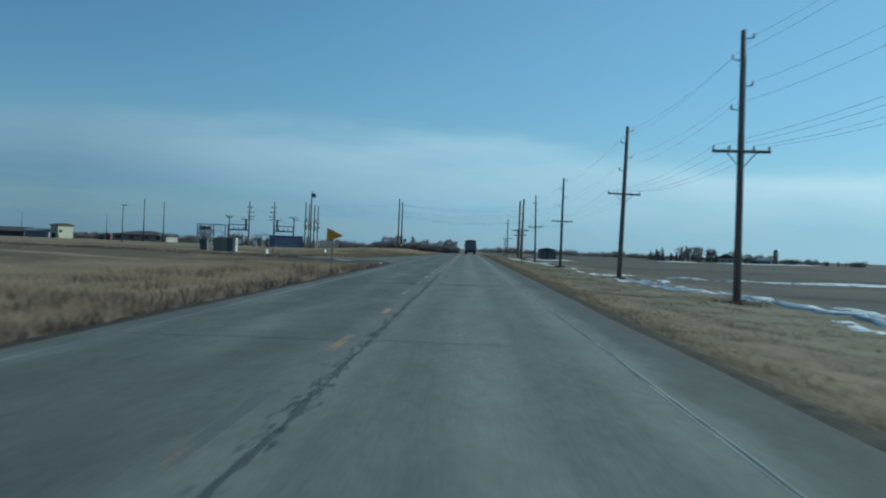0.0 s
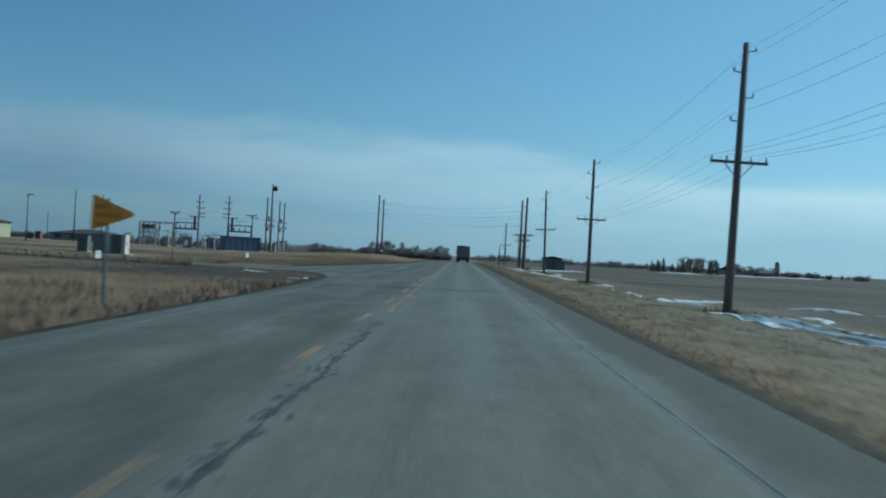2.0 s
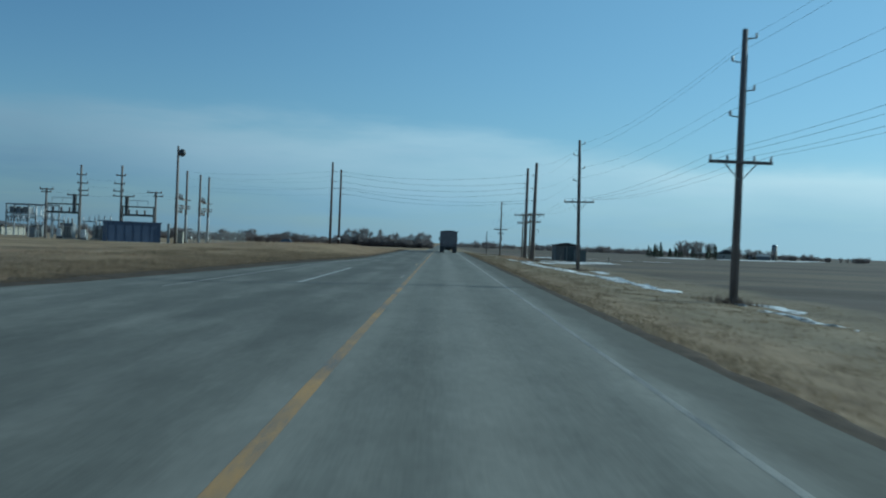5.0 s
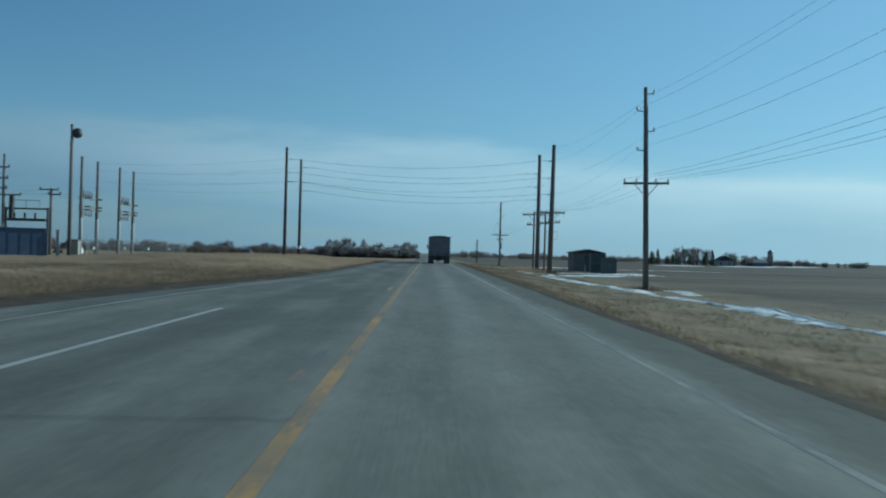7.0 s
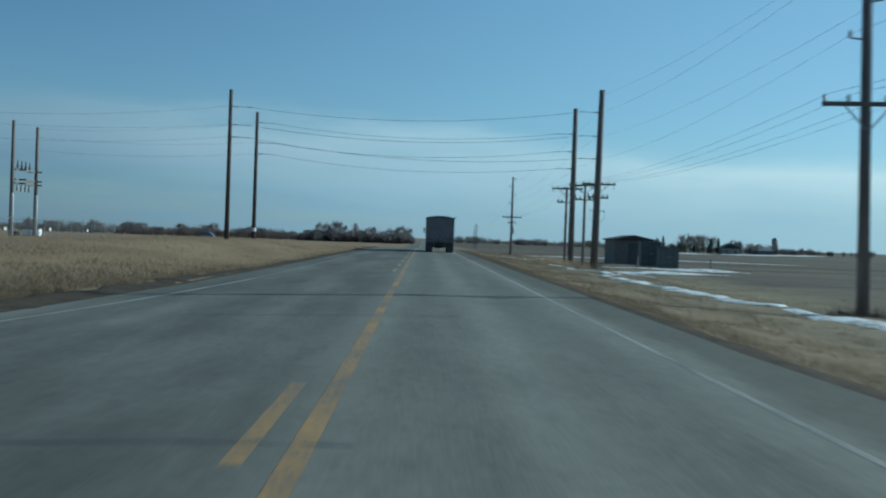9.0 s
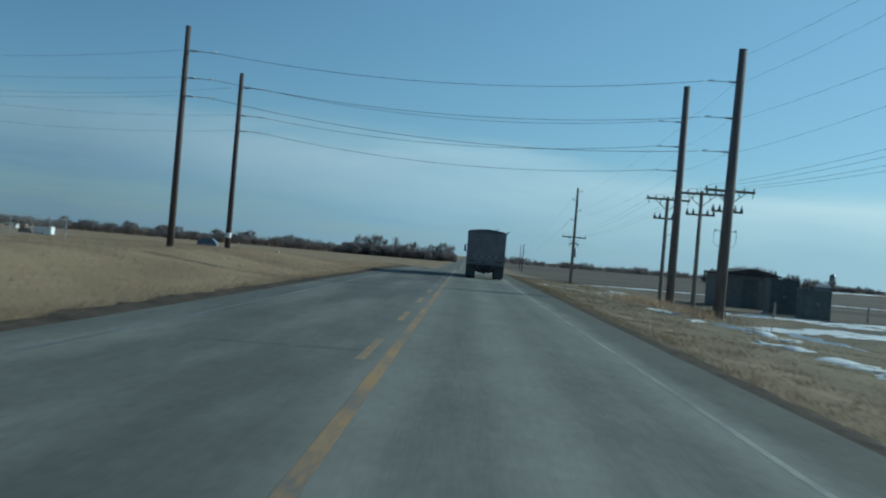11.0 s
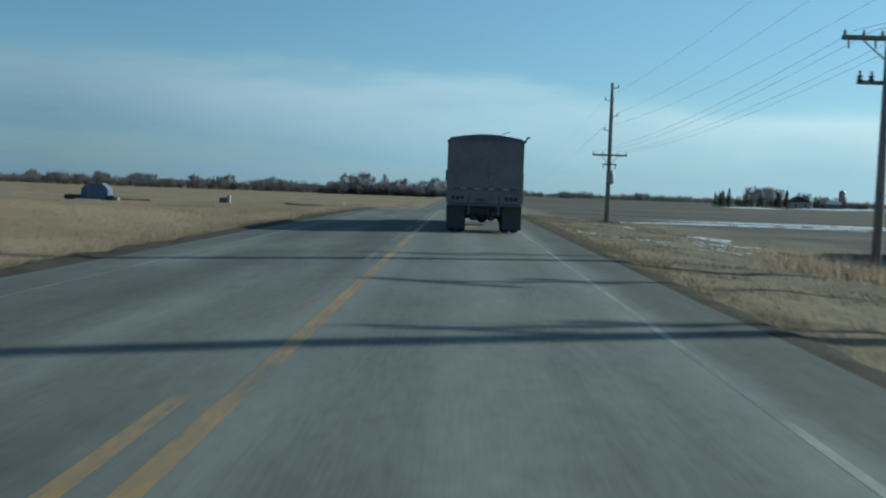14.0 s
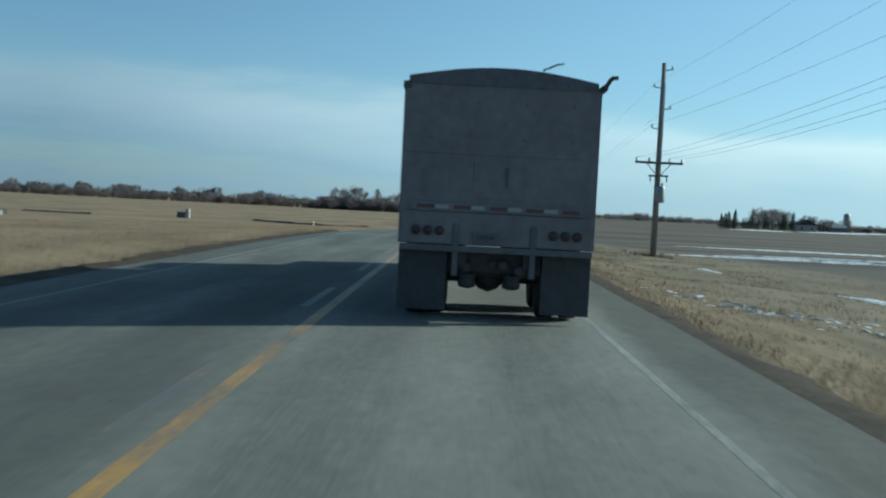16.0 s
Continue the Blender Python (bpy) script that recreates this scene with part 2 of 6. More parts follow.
def paint_mat(name, c1, c2, wear):
    """Road paint that has chipped off in flakes: the asphalt shows between."""
    m = mat(name, c1, c2, 1.5, .6, 0, .15, fine=20)
    n, l = m.node_tree.nodes, m.node_tree.links
    b = n["Principled BSDF"]
    tc = n.new("ShaderNodeTexCoord")
    ch = n.new("ShaderNodeTexNoise")
    ch.inputs["Scale"].default_value, ch.inputs["Detail"].default_value, ch.inputs["Roughness"].default_value = 15.0, 8, .78
    l.new(tc.outputs["Object"], ch.inputs["Vector"])
    cut = n.new("ShaderNodeMapRange")
    cut.inputs["From Min"].default_value, cut.inputs["From Max"].default_value = wear - .12, wear + .12
    gaps = n.new("ShaderNodeTexNoise")
    gaps.inputs["Scale"].default_value, gaps.inputs["Detail"].default_value = .4, 6
    l.new(tc.outputs["Object"], gaps.inputs["Vector"])
    both = n.new("ShaderNodeMath")
    both.operation = "MULTIPLY_ADD"
    both.inputs[1].default_value = .6
    l.new(gaps.outputs["Fac"], both.inputs[0])
    l.new(ch.outputs["Fac"], both.inputs[2])
    level = n.new("ShaderNodeMath")
    level.operation = "SUBTRACT"
    level.inputs[1].default_value = .30
    l.new(both.outputs[0], level.inputs[0])
    l.new(level.outputs[0], cut.inputs["Value"])
    old = b.inputs["Base Color"].links[0].from_socket
    mix = n.new("ShaderNodeMix")
    mix.data_type = "RGBA"
    mix.inputs["A"].default_value = (.105, .10, .09, 1)
    l.new(cut.outputs[0], mix.inputs["Factor"])
    l.new(old, mix.inputs["B"])
    l.new(mix.outputs["Result"], b.inputs["Base Color"])
    return m


M_YLINE = paint_mat("worn_yellow_road_paint", (.36, .195, .038), (.48, .265, .058), .52)
M_YOLD = paint_mat("nearly_gone_yellow_road_paint", (.34, .185, .04), (.44, .24, .06), .64)
M_WLINE = paint_mat("worn_white_road_paint", (.25, .235, .20), (.33, .312, .27), .49)
M_WSOLID = paint_mat("fresher_white_road_paint", (.26, .255, .24), (.35, .345, .325), .31)
M_WOLD = paint_mat("nearly_gone_white_road_paint", (.21, .205, .195), (.28, .275, .26), .61)


def asphalt():
    m = mat("old_grey_asphalt", (.108, .108, .096), (.148, .147, .13), 1.7, .92, 0, .3, (1, .05, 1), fine=34, dist=.004, share=.35)
    n, l = m.node_tree.nodes, m.node_tree.links
    b = n["Principled BSDF"]
    b.inputs["Specular IOR Level"].default_value = .22
    geo = n.new("ShaderNodeNewGeometry")
    sx = n.new("ShaderNodeSeparateXYZ")
    l.new(geo.outputs["Position"], sx.inputs[0])
    # paler, polished wheel paths along both lanes
    wob = n.new("ShaderNodeTexNoise")
    wob.inputs["Scale"].default_value = .08
    l.new(geo.outputs["Position"], wob.inputs["Vector"])
    ax = n.new("ShaderNodeMath")
    ax.operation = "ADD"
    l.new(sx.outputs["X"], ax.inputs[0])
    calm = n.new("ShaderNodeMath")
    calm.operation = "MULTIPLY_ADD"
    calm.inputs[1].default_value, calm.inputs[2].default_value = .08, .46
    l.new(wob.outputs["Fac"], calm.inputs[0])
    l.new(calm.outputs[0], ax.inputs[1])
    fr = n.new("ShaderNodeMath")
    fr.operation = "MULTIPLY"
    fr.inputs[1].default_value = 3.59
    l.new(ax.outputs[0], fr.inputs[0])
    sn = n.new("ShaderNodeMath")
    sn.operation = "SINE"
    l.new(fr.outputs[0], sn.inputs[0])
    rng = n.new("ShaderNodeMapRange")
    rng.inputs["From Min"].default_value, rng.inputs["From Max"].default_value = -.3, 1
    rng.inputs["To Min"].default_value, rng.inputs["To Max"].default_value = .08, .46
    l.new(sn.outputs[0], rng.inputs["Value"])
    old = b.inputs["Base Color"].links[0].from_socket
    mix = n.new("ShaderNodeMix")
    mix.data_type = "RGBA"
    mix.inputs["B"].default_value = (.225, .22, .195, 1)
    l.new(rng.outputs[0], mix.inputs["Factor"])
    l.new(old, mix.inputs["A"])
    newer = n.new("ShaderNodeMapRange")
    newer.interpolation_type = "SMOOTHSTEP"
    newer.inputs["From Min"].default_value, newer.inputs["From Max"].default_value = .9, -.2
    newer.inputs["To Max"].default_value = .66
    l.new(ax.outputs[0], newer.inputs["Value"])
    blot = n.new("ShaderNodeTexNoise")
    blot.inputs["Scale"].default_value, blot.inputs["Detail"].default_value, blot.inputs["Roughness"].default_value = .55, 8, .62
    stretch = n.new("ShaderNodeMapping")
    stretch.inputs["Scale"].default_value = (1, .18, 1)
    l.new(geo.outputs["Position"], stretch.inputs[0])
    l.new(stretch.outputs[0], blot.inputs["Vector"])
    mul = n.new("ShaderNodeMath")
    mul.operation = "MULTIPLY"
    l.new(newer.outputs[0], mul.inputs[0])
    spread = n.new("ShaderNodeMapRange")
    spread.inputs["From Min"].default_value, spread.inputs["From Max"].default_value = .36, .58
    spread.inputs["To Min"].default_value = .15
    l.new(blot.outputs["Fac"], spread.inputs["Value"])
    l.new(spread.outputs[0], mul.inputs[1])
    lane = n.new("ShaderNodeMix")
    lane.data_type = "RGBA"
    lane.inputs["B"].default_value = (.066, .066, .06, 1)
    l.new(mul.outputs[0], lane.inputs["Factor"])
    l.new(mix.outputs["Result"], lane.inputs["A"])
    out = n.new("ShaderNodeMapRange")
    out.interpolation_type = "SMOOTHSTEP"
    out.inputs["From Min"].default_value, out.inputs["From Max"].default_value = 4.0, 4.6
    out.inputs["To Max"].default_value = .8
    mott = n.new("ShaderNodeTexNoise")
    mott.inputs["Scale"].default_value, mott.inputs["Detail"].default_value, mott.inputs["Roughness"].default_value = 1.1, 7, .65
    l.new(stretch.outputs[0], mott.inputs["Vector"])
    push = n.new("ShaderNodeMath")
    push.operation = "MULTIPLY_ADD"
    push.inputs[1].default_value = 1.6
    l.new(mott.outputs["Fac"], push.inputs[0])
    less = n.new("ShaderNodeMath")
    less.operation = "SUBTRACT"
    less.inputs[1].default_value = .8
    l.new(ax.outputs[0], less.inputs[0])
    l.new(less.outputs[0], push.inputs[2])
    l.new(push.outputs[0], out.inputs["Value"])
    side = n.new("ShaderNodeMix")
    side.data_type = "RGBA"
    side.inputs["B"].default_value = (.086, .083, .07, 1)
    l.new(out.outputs[0], side.inputs["Factor"])
    l.new(lane.outputs["Result"], side.inputs["A"])
    # ragged pale and dark stains, and fine grit
    wear = n.new("ShaderNodeTexNoise")
    wear.inputs["Scale"].default_value, wear.inputs["Detail"].default_value, wear.inputs["Roughness"].default_value = .9, 9, .72
    squeeze = n.new("ShaderNodeMapping")
    squeeze.inputs["Scale"].default_value = (1, .45, 1)
    l.new(geo.outputs["Position"], squeeze.inputs[0])
    l.new(squeeze.outputs[0], wear.inputs["Vector"])
    level = n.new("ShaderNodeMapRange")
    level.inputs["From Min"].default_value, level.inputs["From Max"].default_value = .32, .68
    level.inputs["To Min"].default_value, level.inputs["To Max"].default_value = .84, 1.14
    l.new(wear.outputs["Fac"], level.inputs["Value"])
    grit = n.new("ShaderNodeTexNoise")
    grit.inputs["Scale"].default_value, grit.inputs["Detail"].default_value, grit.inputs["Roughness"].default_value = 7.0, 9, .8
    l.new(geo.outputs["Position"], grit.inputs["Vector"])
    coarse = n.new("ShaderNodeMapRange")
    coarse.inputs["From Min"].default_value, coarse.inputs["From Max"].default_value = .34, .66
    coarse.inputs["To Min"].default_value, coarse.inputs["To Max"].default_value = .80, 1.20
    l.new(grit.outputs["Fac"], coarse.inputs["Value"])
    both = n.new("ShaderNodeMath")
    both.operation = "MULTIPLY"
    l.new(level.outputs[0], both.inputs[0])
    l.new(coarse.outputs[0], both.inputs[1])
    worn = n.new("ShaderNodeVectorMath")
    worn.operation = "SCALE"
    l.new(side.outputs["Result"], worn.inputs[0])
    l.new(both.outputs[0], worn.inputs["Scale"])
    l.new(worn.outputs[0], b.inputs["Base Color"])
    return m


M_ROAD = asphalt()


def ground_mat():
    """Dry prairie grass beside the road, worked dark soil in the field beyond the pole line."""
    m = bpy.data.materials.new("dry_prairie_ground")
    m.use_nodes = True
    n, l = m.node_tree.nodes, m.node_tree.links
    b = n["Principled BSDF"]
    b.inputs["Roughness"].default_value = .95
    b.inputs["Specular IOR Level"].default_value = .15
    geo = n.new("ShaderNodeNewGeometry")

    def noise(scale, detail, stretch=(1, 1, 1), rough=.55):
        mp = n.new("ShaderNodeMapping")
        mp.inputs["Scale"].default_value = stretch
        l.new(geo.outputs["Position"], mp.inputs[0])
        t = n.new("ShaderNodeTexNoise")
        t.inputs["Scale"].default_value, t.inputs["Detail"].default_value, t.inputs["Roughness"].default_value = scale, detail, rough
        l.new(mp.outputs[0], t.inputs["Vector"])
        return t.outputs["Fac"]

    def ramp(fac, stops):
        r = n.new("ShaderNodeValToRGB")
        e = r.color_ramp.elements
        while len(e) < len(stops):
            e.new(.5)
        for k, (p, c) in enumerate(stops):
            e[k].position, e[k].color = p, (*c, 1)
        l.new(fac, r.inputs[0])
        return r.outputs[0]

    def mixed(fac, a, c):
        x = n.new("ShaderNodeMix")
        x.data_type = "RGBA"
        l.new(fac, x.inputs["Factor"])
        l.new(a, x.inputs["A"])
        l.new(c, x.inputs["B"])
        return x.outputs["Result"]

    def between(value, lo, hi, a=0.0, z=1.0):
        r = n.new("ShaderNodeMapRange")
        r.interpolation_type = "SMOOTHSTEP"
        for k, v in zip(("From Min", "From Max", "To Min", "To Max"), (lo, hi, a, z)):
            r.inputs[k].default_value = v
        l.new(value, r.inputs["Value"])
        return r.outputs[0]

    def maths(op, a, c):
        x = n.new("ShaderNodeMath")
        x.operation = op
        for k, v in enumerate((a, c)):
            if isinstance(v, (int, float)):
                x.inputs[k].default_value = v
            else:
                l.new(v, x.inputs[k])
        return x.outputs[0]

    sx = n.new("ShaderNodeSeparateXYZ")
    l.new(geo.outputs["Position"], sx.inputs[0])
    X, Y = sx.outputs["X"], sx.outputs["Y"]
    grassy = ramp(noise(.22, 6, (1, .45, 1)), [(.30, (.11, .078, .046)), (.47, (.222, .155, .088)), (.60, (.295, .21, .126)), (.75, (.19, .142, .078))])
    fine = ramp(noise(5, 6, (1, 1, 1), .7), [(.3, (.095, .072, .045)), (.7, (.30, .238, .155))])
    mauve = ramp(noise(.35, 7, (1, .45, 1), .65), [(.30, (.085, .07, .05)), (.45, (.165, .135, .095)), (.58, (.225, .182, .128)), (.75, (.15, .122, .083))])
    grassy = mixed(between(X, 4.0, 7.0), grassy, mauve)
    half = n.new("ShaderNodeValue")
    half.outputs[0].default_value = .4
    grassy = mixed(half.outputs[0], grassy, fine)
    soil = ramp(noise(.12, 9, (.22, 1, 1), .68), [(.3, (.056, .046, .040)), (.46, (.106, .088, .074)), (.58, (.088, .072, .060)), (.72, (.175, .142, .112))])
    stubble = ramp(noise(1.5, 6, (.4, 1, 1), .7), [(.35, (.12, .092, .062)), (.65, (.23, .18, .115))])
    soil = mixed(between(noise(.045, 6, (.22, 1, 1), .62), .46, .62, 0, .45), soil, stubble)
    loam = ramp(noise(1.1, 6, (.3, 1, 1), .7), [(.35, (.04, .034, .027)), (.65, (.075, .062, .048))])
    soil = mixed(between(noise(.06, 6, (.2, 1, 1), .62), .52, .62, 0, .75), soil, loam)
    # field starts behind the pole line, ragged edge
    edge = maths("ADD", X, maths("MULTIPLY", noise(.12, 4), 7.0))
    tilled = between(edge, 18.0, 22.0)
    # the open prairie far away on the left stays tan; a few dark bands across it
    far = between(noise(.035, 5, (.3, 1.6, 1)), .50, .58, 0, .85)
    leftwards = between(X, -9.0, -20.0)
    dark = maths("MULTIPLY", maths("MULTIPLY", far, leftwards), between(Y, 200, 150))
    # a worked plot beside the side road
    ragged = maths("MULTIPLY", noise(.15, 6, (.4, 1, 1), .65), 12.0)
    plot = maths("MULTIPLY", between(maths("ADD", X, ragged), -12.0, -15.0), maths("MULTIPLY", between(maths("ADD", Y, ragged), 44, 52), between(Y, 86, 82)))
    dark = maths("MAXIMUM", dark, maths("MULTIPLY", plot, .8))
    col = mixed(tilled, grassy, soil)
    brown = ramp(noise(.6, 4), [(.35, (.06, .045, .035)), (.7, (.12, .09, .06))])
    col = mixed(dark, col, brown)
    # rust-red and pale streaks lying across the open grass
    rust = ramp(noise(1.0, 5, (.3, 1, 1)), [(.35, (.15, .085, .055)), (.65, (.25, .155, .105))])
    rusty = maths("MULTIPLY", between(noise(.05, 7, (.22, 1.5, 1), .62), .53, .63, 0, .7), between(X, -8.0, -13.0))
    col = mixed(rusty, col, rust)
    straw = ramp(noise(1.4, 5, (.3, 1, 1)), [(.35, (.27, .205, .13)), (.65, (.37, .29, .19))])
    pale = maths("MULTIPLY", between(noise(.07, 7, (.2, 1.6, 1), .62), .55, .66, 0, .6), between(X, -8.0, -13.0))
    col = mixed(pale, col, straw)
    # bare gritty strip along the pavement edges
    grit_r = maths("MULTIPLY", between(X, 5.6, 4.9), between(X, 3.0, 4.0))
    gravel = ramp(noise(9, 5), [(.35, (.06, .054, .046)), (.7, (.12, .108, .092))])
    col = mixed(grit_r, col, gravel)
    # mown, browner strip between the pavement and the ditch
    mown = maths("MULTIPLY", maths("MULTIPLY", between(X, 4.0, 5.0), between(edge, 13.5, 9.5)), .85)
    olive = ramp(noise(.5, 9, (1, .3, 1), .75), [(.32, (.05, .044, .03)), (.43, (.105, .089, .059)), (.53, (.155, .131, .086)), (.64, (.21, .178, .12))])
    col = mixed(mown, col, olive)
    # rust-tan strip of longer grass close to the pavement
    sway = maths("ADD", X, maths("MULTIPLY", noise(.35, 6, (1, .4, 1), .65), 3.0))
    tan = maths("MULTIPLY", maths("MULTIPLY", between(sway, 6.2, 7.0), between(sway, 10.5, 8.0)), .65)
    col = mixed(tan, col, ramp(noise(1.3, 8, (1, .35, 1), .72), [(.32, (.11, .074, .046)), (.5, (.215, .152, .095)), (.66, (.305, .225, .145))]))
    # bare wet earth at the inner corner of the side road
    wob = maths("MULTIPLY", noise(.4, 5), 6.0)
    corner = maths("MULTIPLY", maths("MULTIPLY", between(maths("ADD", Y, wob), 66, 71), between(maths("ADD", Y, wob), 94, 90)), between(maths("SUBTRACT", X, wob), -24, -18))
    corner = maths("MULTIPLY", corner, between(X, -1.0, -3.0))
    col = mixed(corner, col, ramp(noise(1.2, 6), [(.35, (.04, .030, .024)), (.65, (.09, .068, .05))]))
    l.new(col, b.inputs["Base Color"])
    bp = n.new("ShaderNodeBump")
    bp.inputs["Strength"].default_value, bp.inputs["Distance"].default_value = .45, .10
    l.new(noise(3.5, 6, (1, 1, 1), .7), bp.inputs["Height"])
    l.new(bp.outputs[0], b.inputs["Normal"])
    return m


M_GROUND = ground_mat()


# ---- mesh helpers ----
def part(name, bm, material, parent=None, label="", smooth=False):
    me = bpy.data.meshes.new(name)
    bm.to_mesh(me)
    bm.free()
    me.materials.append(material)
    if smooth:
        me.shade_smooth()
    ob = new(name, me)
    if parent:
        ob.parent = parent
    if label:
        ob["label"] = label
    return ob


def raw(name, verts, faces, material, parent=None, smooth=False):
    me = bpy.data.meshes.new(name)
    me.from_pydata(verts, [], faces)
    me.materials.append(material)
    if smooth:
        me.shade_smooth()
    me.update()
    ob = new(name, me)
    if parent:
        ob.parent = parent
    return ob


def thing(name, x, y, z, label, category, group="", rz=0.0):
    ob = new(name)
    ob.empty_display_size = .2
    ob.matrix_basis = pose(x, y, z, 0, 0, rz)
    return tagged(ob, label, category, group)


def block(x0, x1, y0, y1, z0, z1, bev=0.0, bm=None):
    bm = bm or bmesh.new()
    r = bmesh.ops.create_cube(bm, size=1)["verts"]
    for v in r:
        v.co = Vector((x0 + (v.co.x + .5) * (x1 - x0), y0 + (v.co.y + .5) * (y1 - y0), z0 + (v.co.z + .5) * (z1 - z0)))
    if bev:
        es = list({e for v in r for e in v.link_edges})
        bmesh.ops.bevel(bm, geom=es, offset=bev, segments=2, affect="EDGES", profile=.7)
    return bm


def rod(p, q, r1, r2=None, seg=8, bm=None):
    """A tapered round bar from p to q."""
    bm = bm or bmesh.new()
    p, q = Vector(p), Vector(q)
    d = q - p
    m = Matrix.Translation((p + q) / 2) @ d.to_track_quat("Z", "Y").to_matrix().to_4x4()
    bmesh.ops.create_cone(bm, cap_ends=True, cap_tris=False, segments=seg, radius1=r1, radius2=r1 if r2 is None else r2, depth=d.length, matrix=m)
    return bm


def lathe(profile, seg=12, axis="z", bm=None, at=(0, 0, 0)):
    """Turns (radius, height) pairs round an axis."""
    bm = bm or bmesh.new()
    rings = []
    for r, h in profile:
        ring = []
        for k in range(seg):
            a = 2 * math.pi * k / seg
            c = (r * math.cos(a), r * math.sin(a), h)
            if axis == "x":
                c = (c[2], c[0], c[1])
            elif axis == "y":
                c = (c[0], c[2], c[1])
            ring.append(bm.verts.new(Vector(at) + Vector(c)))
        rings.append(ring)
    for a, b in zip(rings, rings[1:]):
        for k in range(seg):
            bm.faces.new((a[k], a[(k + 1) % seg], b[(k + 1) % seg], b[k]))
    bm.faces.new(rings[0][::-1])
    bm.faces.new(rings[-1])
    bmesh.ops.recalc_face_normals(bm, faces=bm.faces)
    return bm


def prism(outline, y0, y1, bm=None):
    """An (x, z) outline drawn out along y."""
    bm = bm or bmesh.new()
    a = [bm.verts.new((x, y0, z)) for x, z in outline]
    b = [bm.verts.new((x, y1, z)) for x, z in outline]
    n = len(outline)
    fs = [bm.faces.new(a), bm.faces.new(b[::-1])]
    fs += [bm.faces.new((a[k], b[k], b[(k + 1) % n], a[(k + 1) % n])) for k in range(n)]
    bmesh.ops.recalc_face_normals(bm, faces=fs)
    return bm


INSULATOR = [(.02, 0), (.055, .02), (.055, .05), (.03, .06), (.06, .08), (.06, .11), (.03, .12), (.045, .15), (.03, .19), (.0101, .2)]


# ---- the lie of the land ----
def smooth(a, b, v):
    t = min(1.0, max(0.0, (v - a) / (b - a)))
    return t * t * (3 - 2 * t)


def lerps(v, table):
    for (a, p), (b, q) in zip(table, table[1:]):
        if v <= b:
            return p + (q - p) * max(0.0, (v - a) / (b - a))
    return table[-1][1]


LEFT_EDGE = [(-60, -4.0), (60, -4.1), (73, -4.4)] + [(73 + 13.6 * math.sin(a * math.pi / 24), -4.42 - 5.2 * (1 - math.cos(a * math.pi / 24))) for a in range(1, 12)] + [(86.6, -10.4), (87.0, -16.0), (87.3, -90), (92.2, -90), (93, -12.2), (95, -10.6), (99, -9.5),
             (104, -8.7), (120, -7.5), (130, -6.95), (140, -6.25), (147, -5.3), (155, -4.9), (170, -4.75), (182, -4.75), (400, -4.75)]
RIGHT_EDGE = 4.65


def drop(y):
    return -1.7 * smooth(236, 350, y) - .9 * smooth(350, 900, y)


def paved(x, y, grow=0.0):
    return lerps(y, LEFT_EDGE) - grow < x < RIGHT_EDGE + grow


def land(x, y):
    """Ground height."""
    if x > 0:
        z = lerps(x, [(RIGHT_EDGE, -.03), (5.4, -.14), (9.0, -.36), (12.0, -.47), (14.0, -.56), (16, -.48), (22, -.5), (60, -.55)])
    else:
        e = lerps(y, LEFT_EDGE) if not 84 < y < 96 else -7.5
        crest = -.18 + .11 * smooth(60, 72, y) + .38 * smooth(104, 135, y) + .36 * smooth(152, 170, y) - .85 * smooth(213, 240, y)
        d = e - x
        rise = max(smooth(97, 108, y), .75 * smooth(62, 72, y))
        z = lerps(d, [(0, -.03), (1.2, -.22 + .21 * rise), (2.2, -.2 + .26 * rise)])
        z = z + (crest - z) * smooth(1.5, 7.5, d)
        z = z + ((.12 - .3 * smooth(213, 250, y)) - z) * smooth(12, 24, d)
    if y > 75 and paved(x, y, .35):
        z = min(z, -.065)
    elif paved(x, y, .1):
        z = -.16
    amp = .05 * smooth(5, 14, abs(x)) + (.07 * smooth(5.0, 6.5, x) * (1 - smooth(13, 18, x)) if x > 0 else 0)
    z += amp * (noise.noise((x * .35, y * .35, 0)) + .6 * noise.noise((x * 1.1, y * 1.1, 4)))
    return z + drop(y)


def steps(*spans):
    out = []
    for a, b, s in spans:
        k = max(1, round((b - a) / s))
        out += [a + (b - a) * i / k for i in range(k)]
    return out + [spans[-1][1]]


gx = steps((-3200, -600, 400), (-600, -100, 50), (-100, -30, 7), (-30, -14, 1.6), (-14, 15, .55), (15, 30, 1.5), (30, 100, 7), (100, 600, 50), (600, 3200, 400))
gy = steps((-400, -40, 60), (-40, -8, 4), (-8, 270, 1.0), (270, 360, 6), (360, 1000, 60), (1000, 4200, 500))
verts = [(x, y, land(x, y)) for y in gy for x in gx]
w = len(gx)
faces = [(j * w + i, j * w + i + 1, (j + 1) * w + i + 1, (j + 1) * w + i) for j in range(len(gy) - 1) for i in range(w - 1)]
ground = tagged(raw("ground", verts, faces, M_GROUND, smooth=True), "flat winter prairie of dry tan grass and dark worked soil", "ground", kind="structure")


def road_z(x, y):
    return -.03 * min(1.0, abs(x) / 4.7) + drop(y)


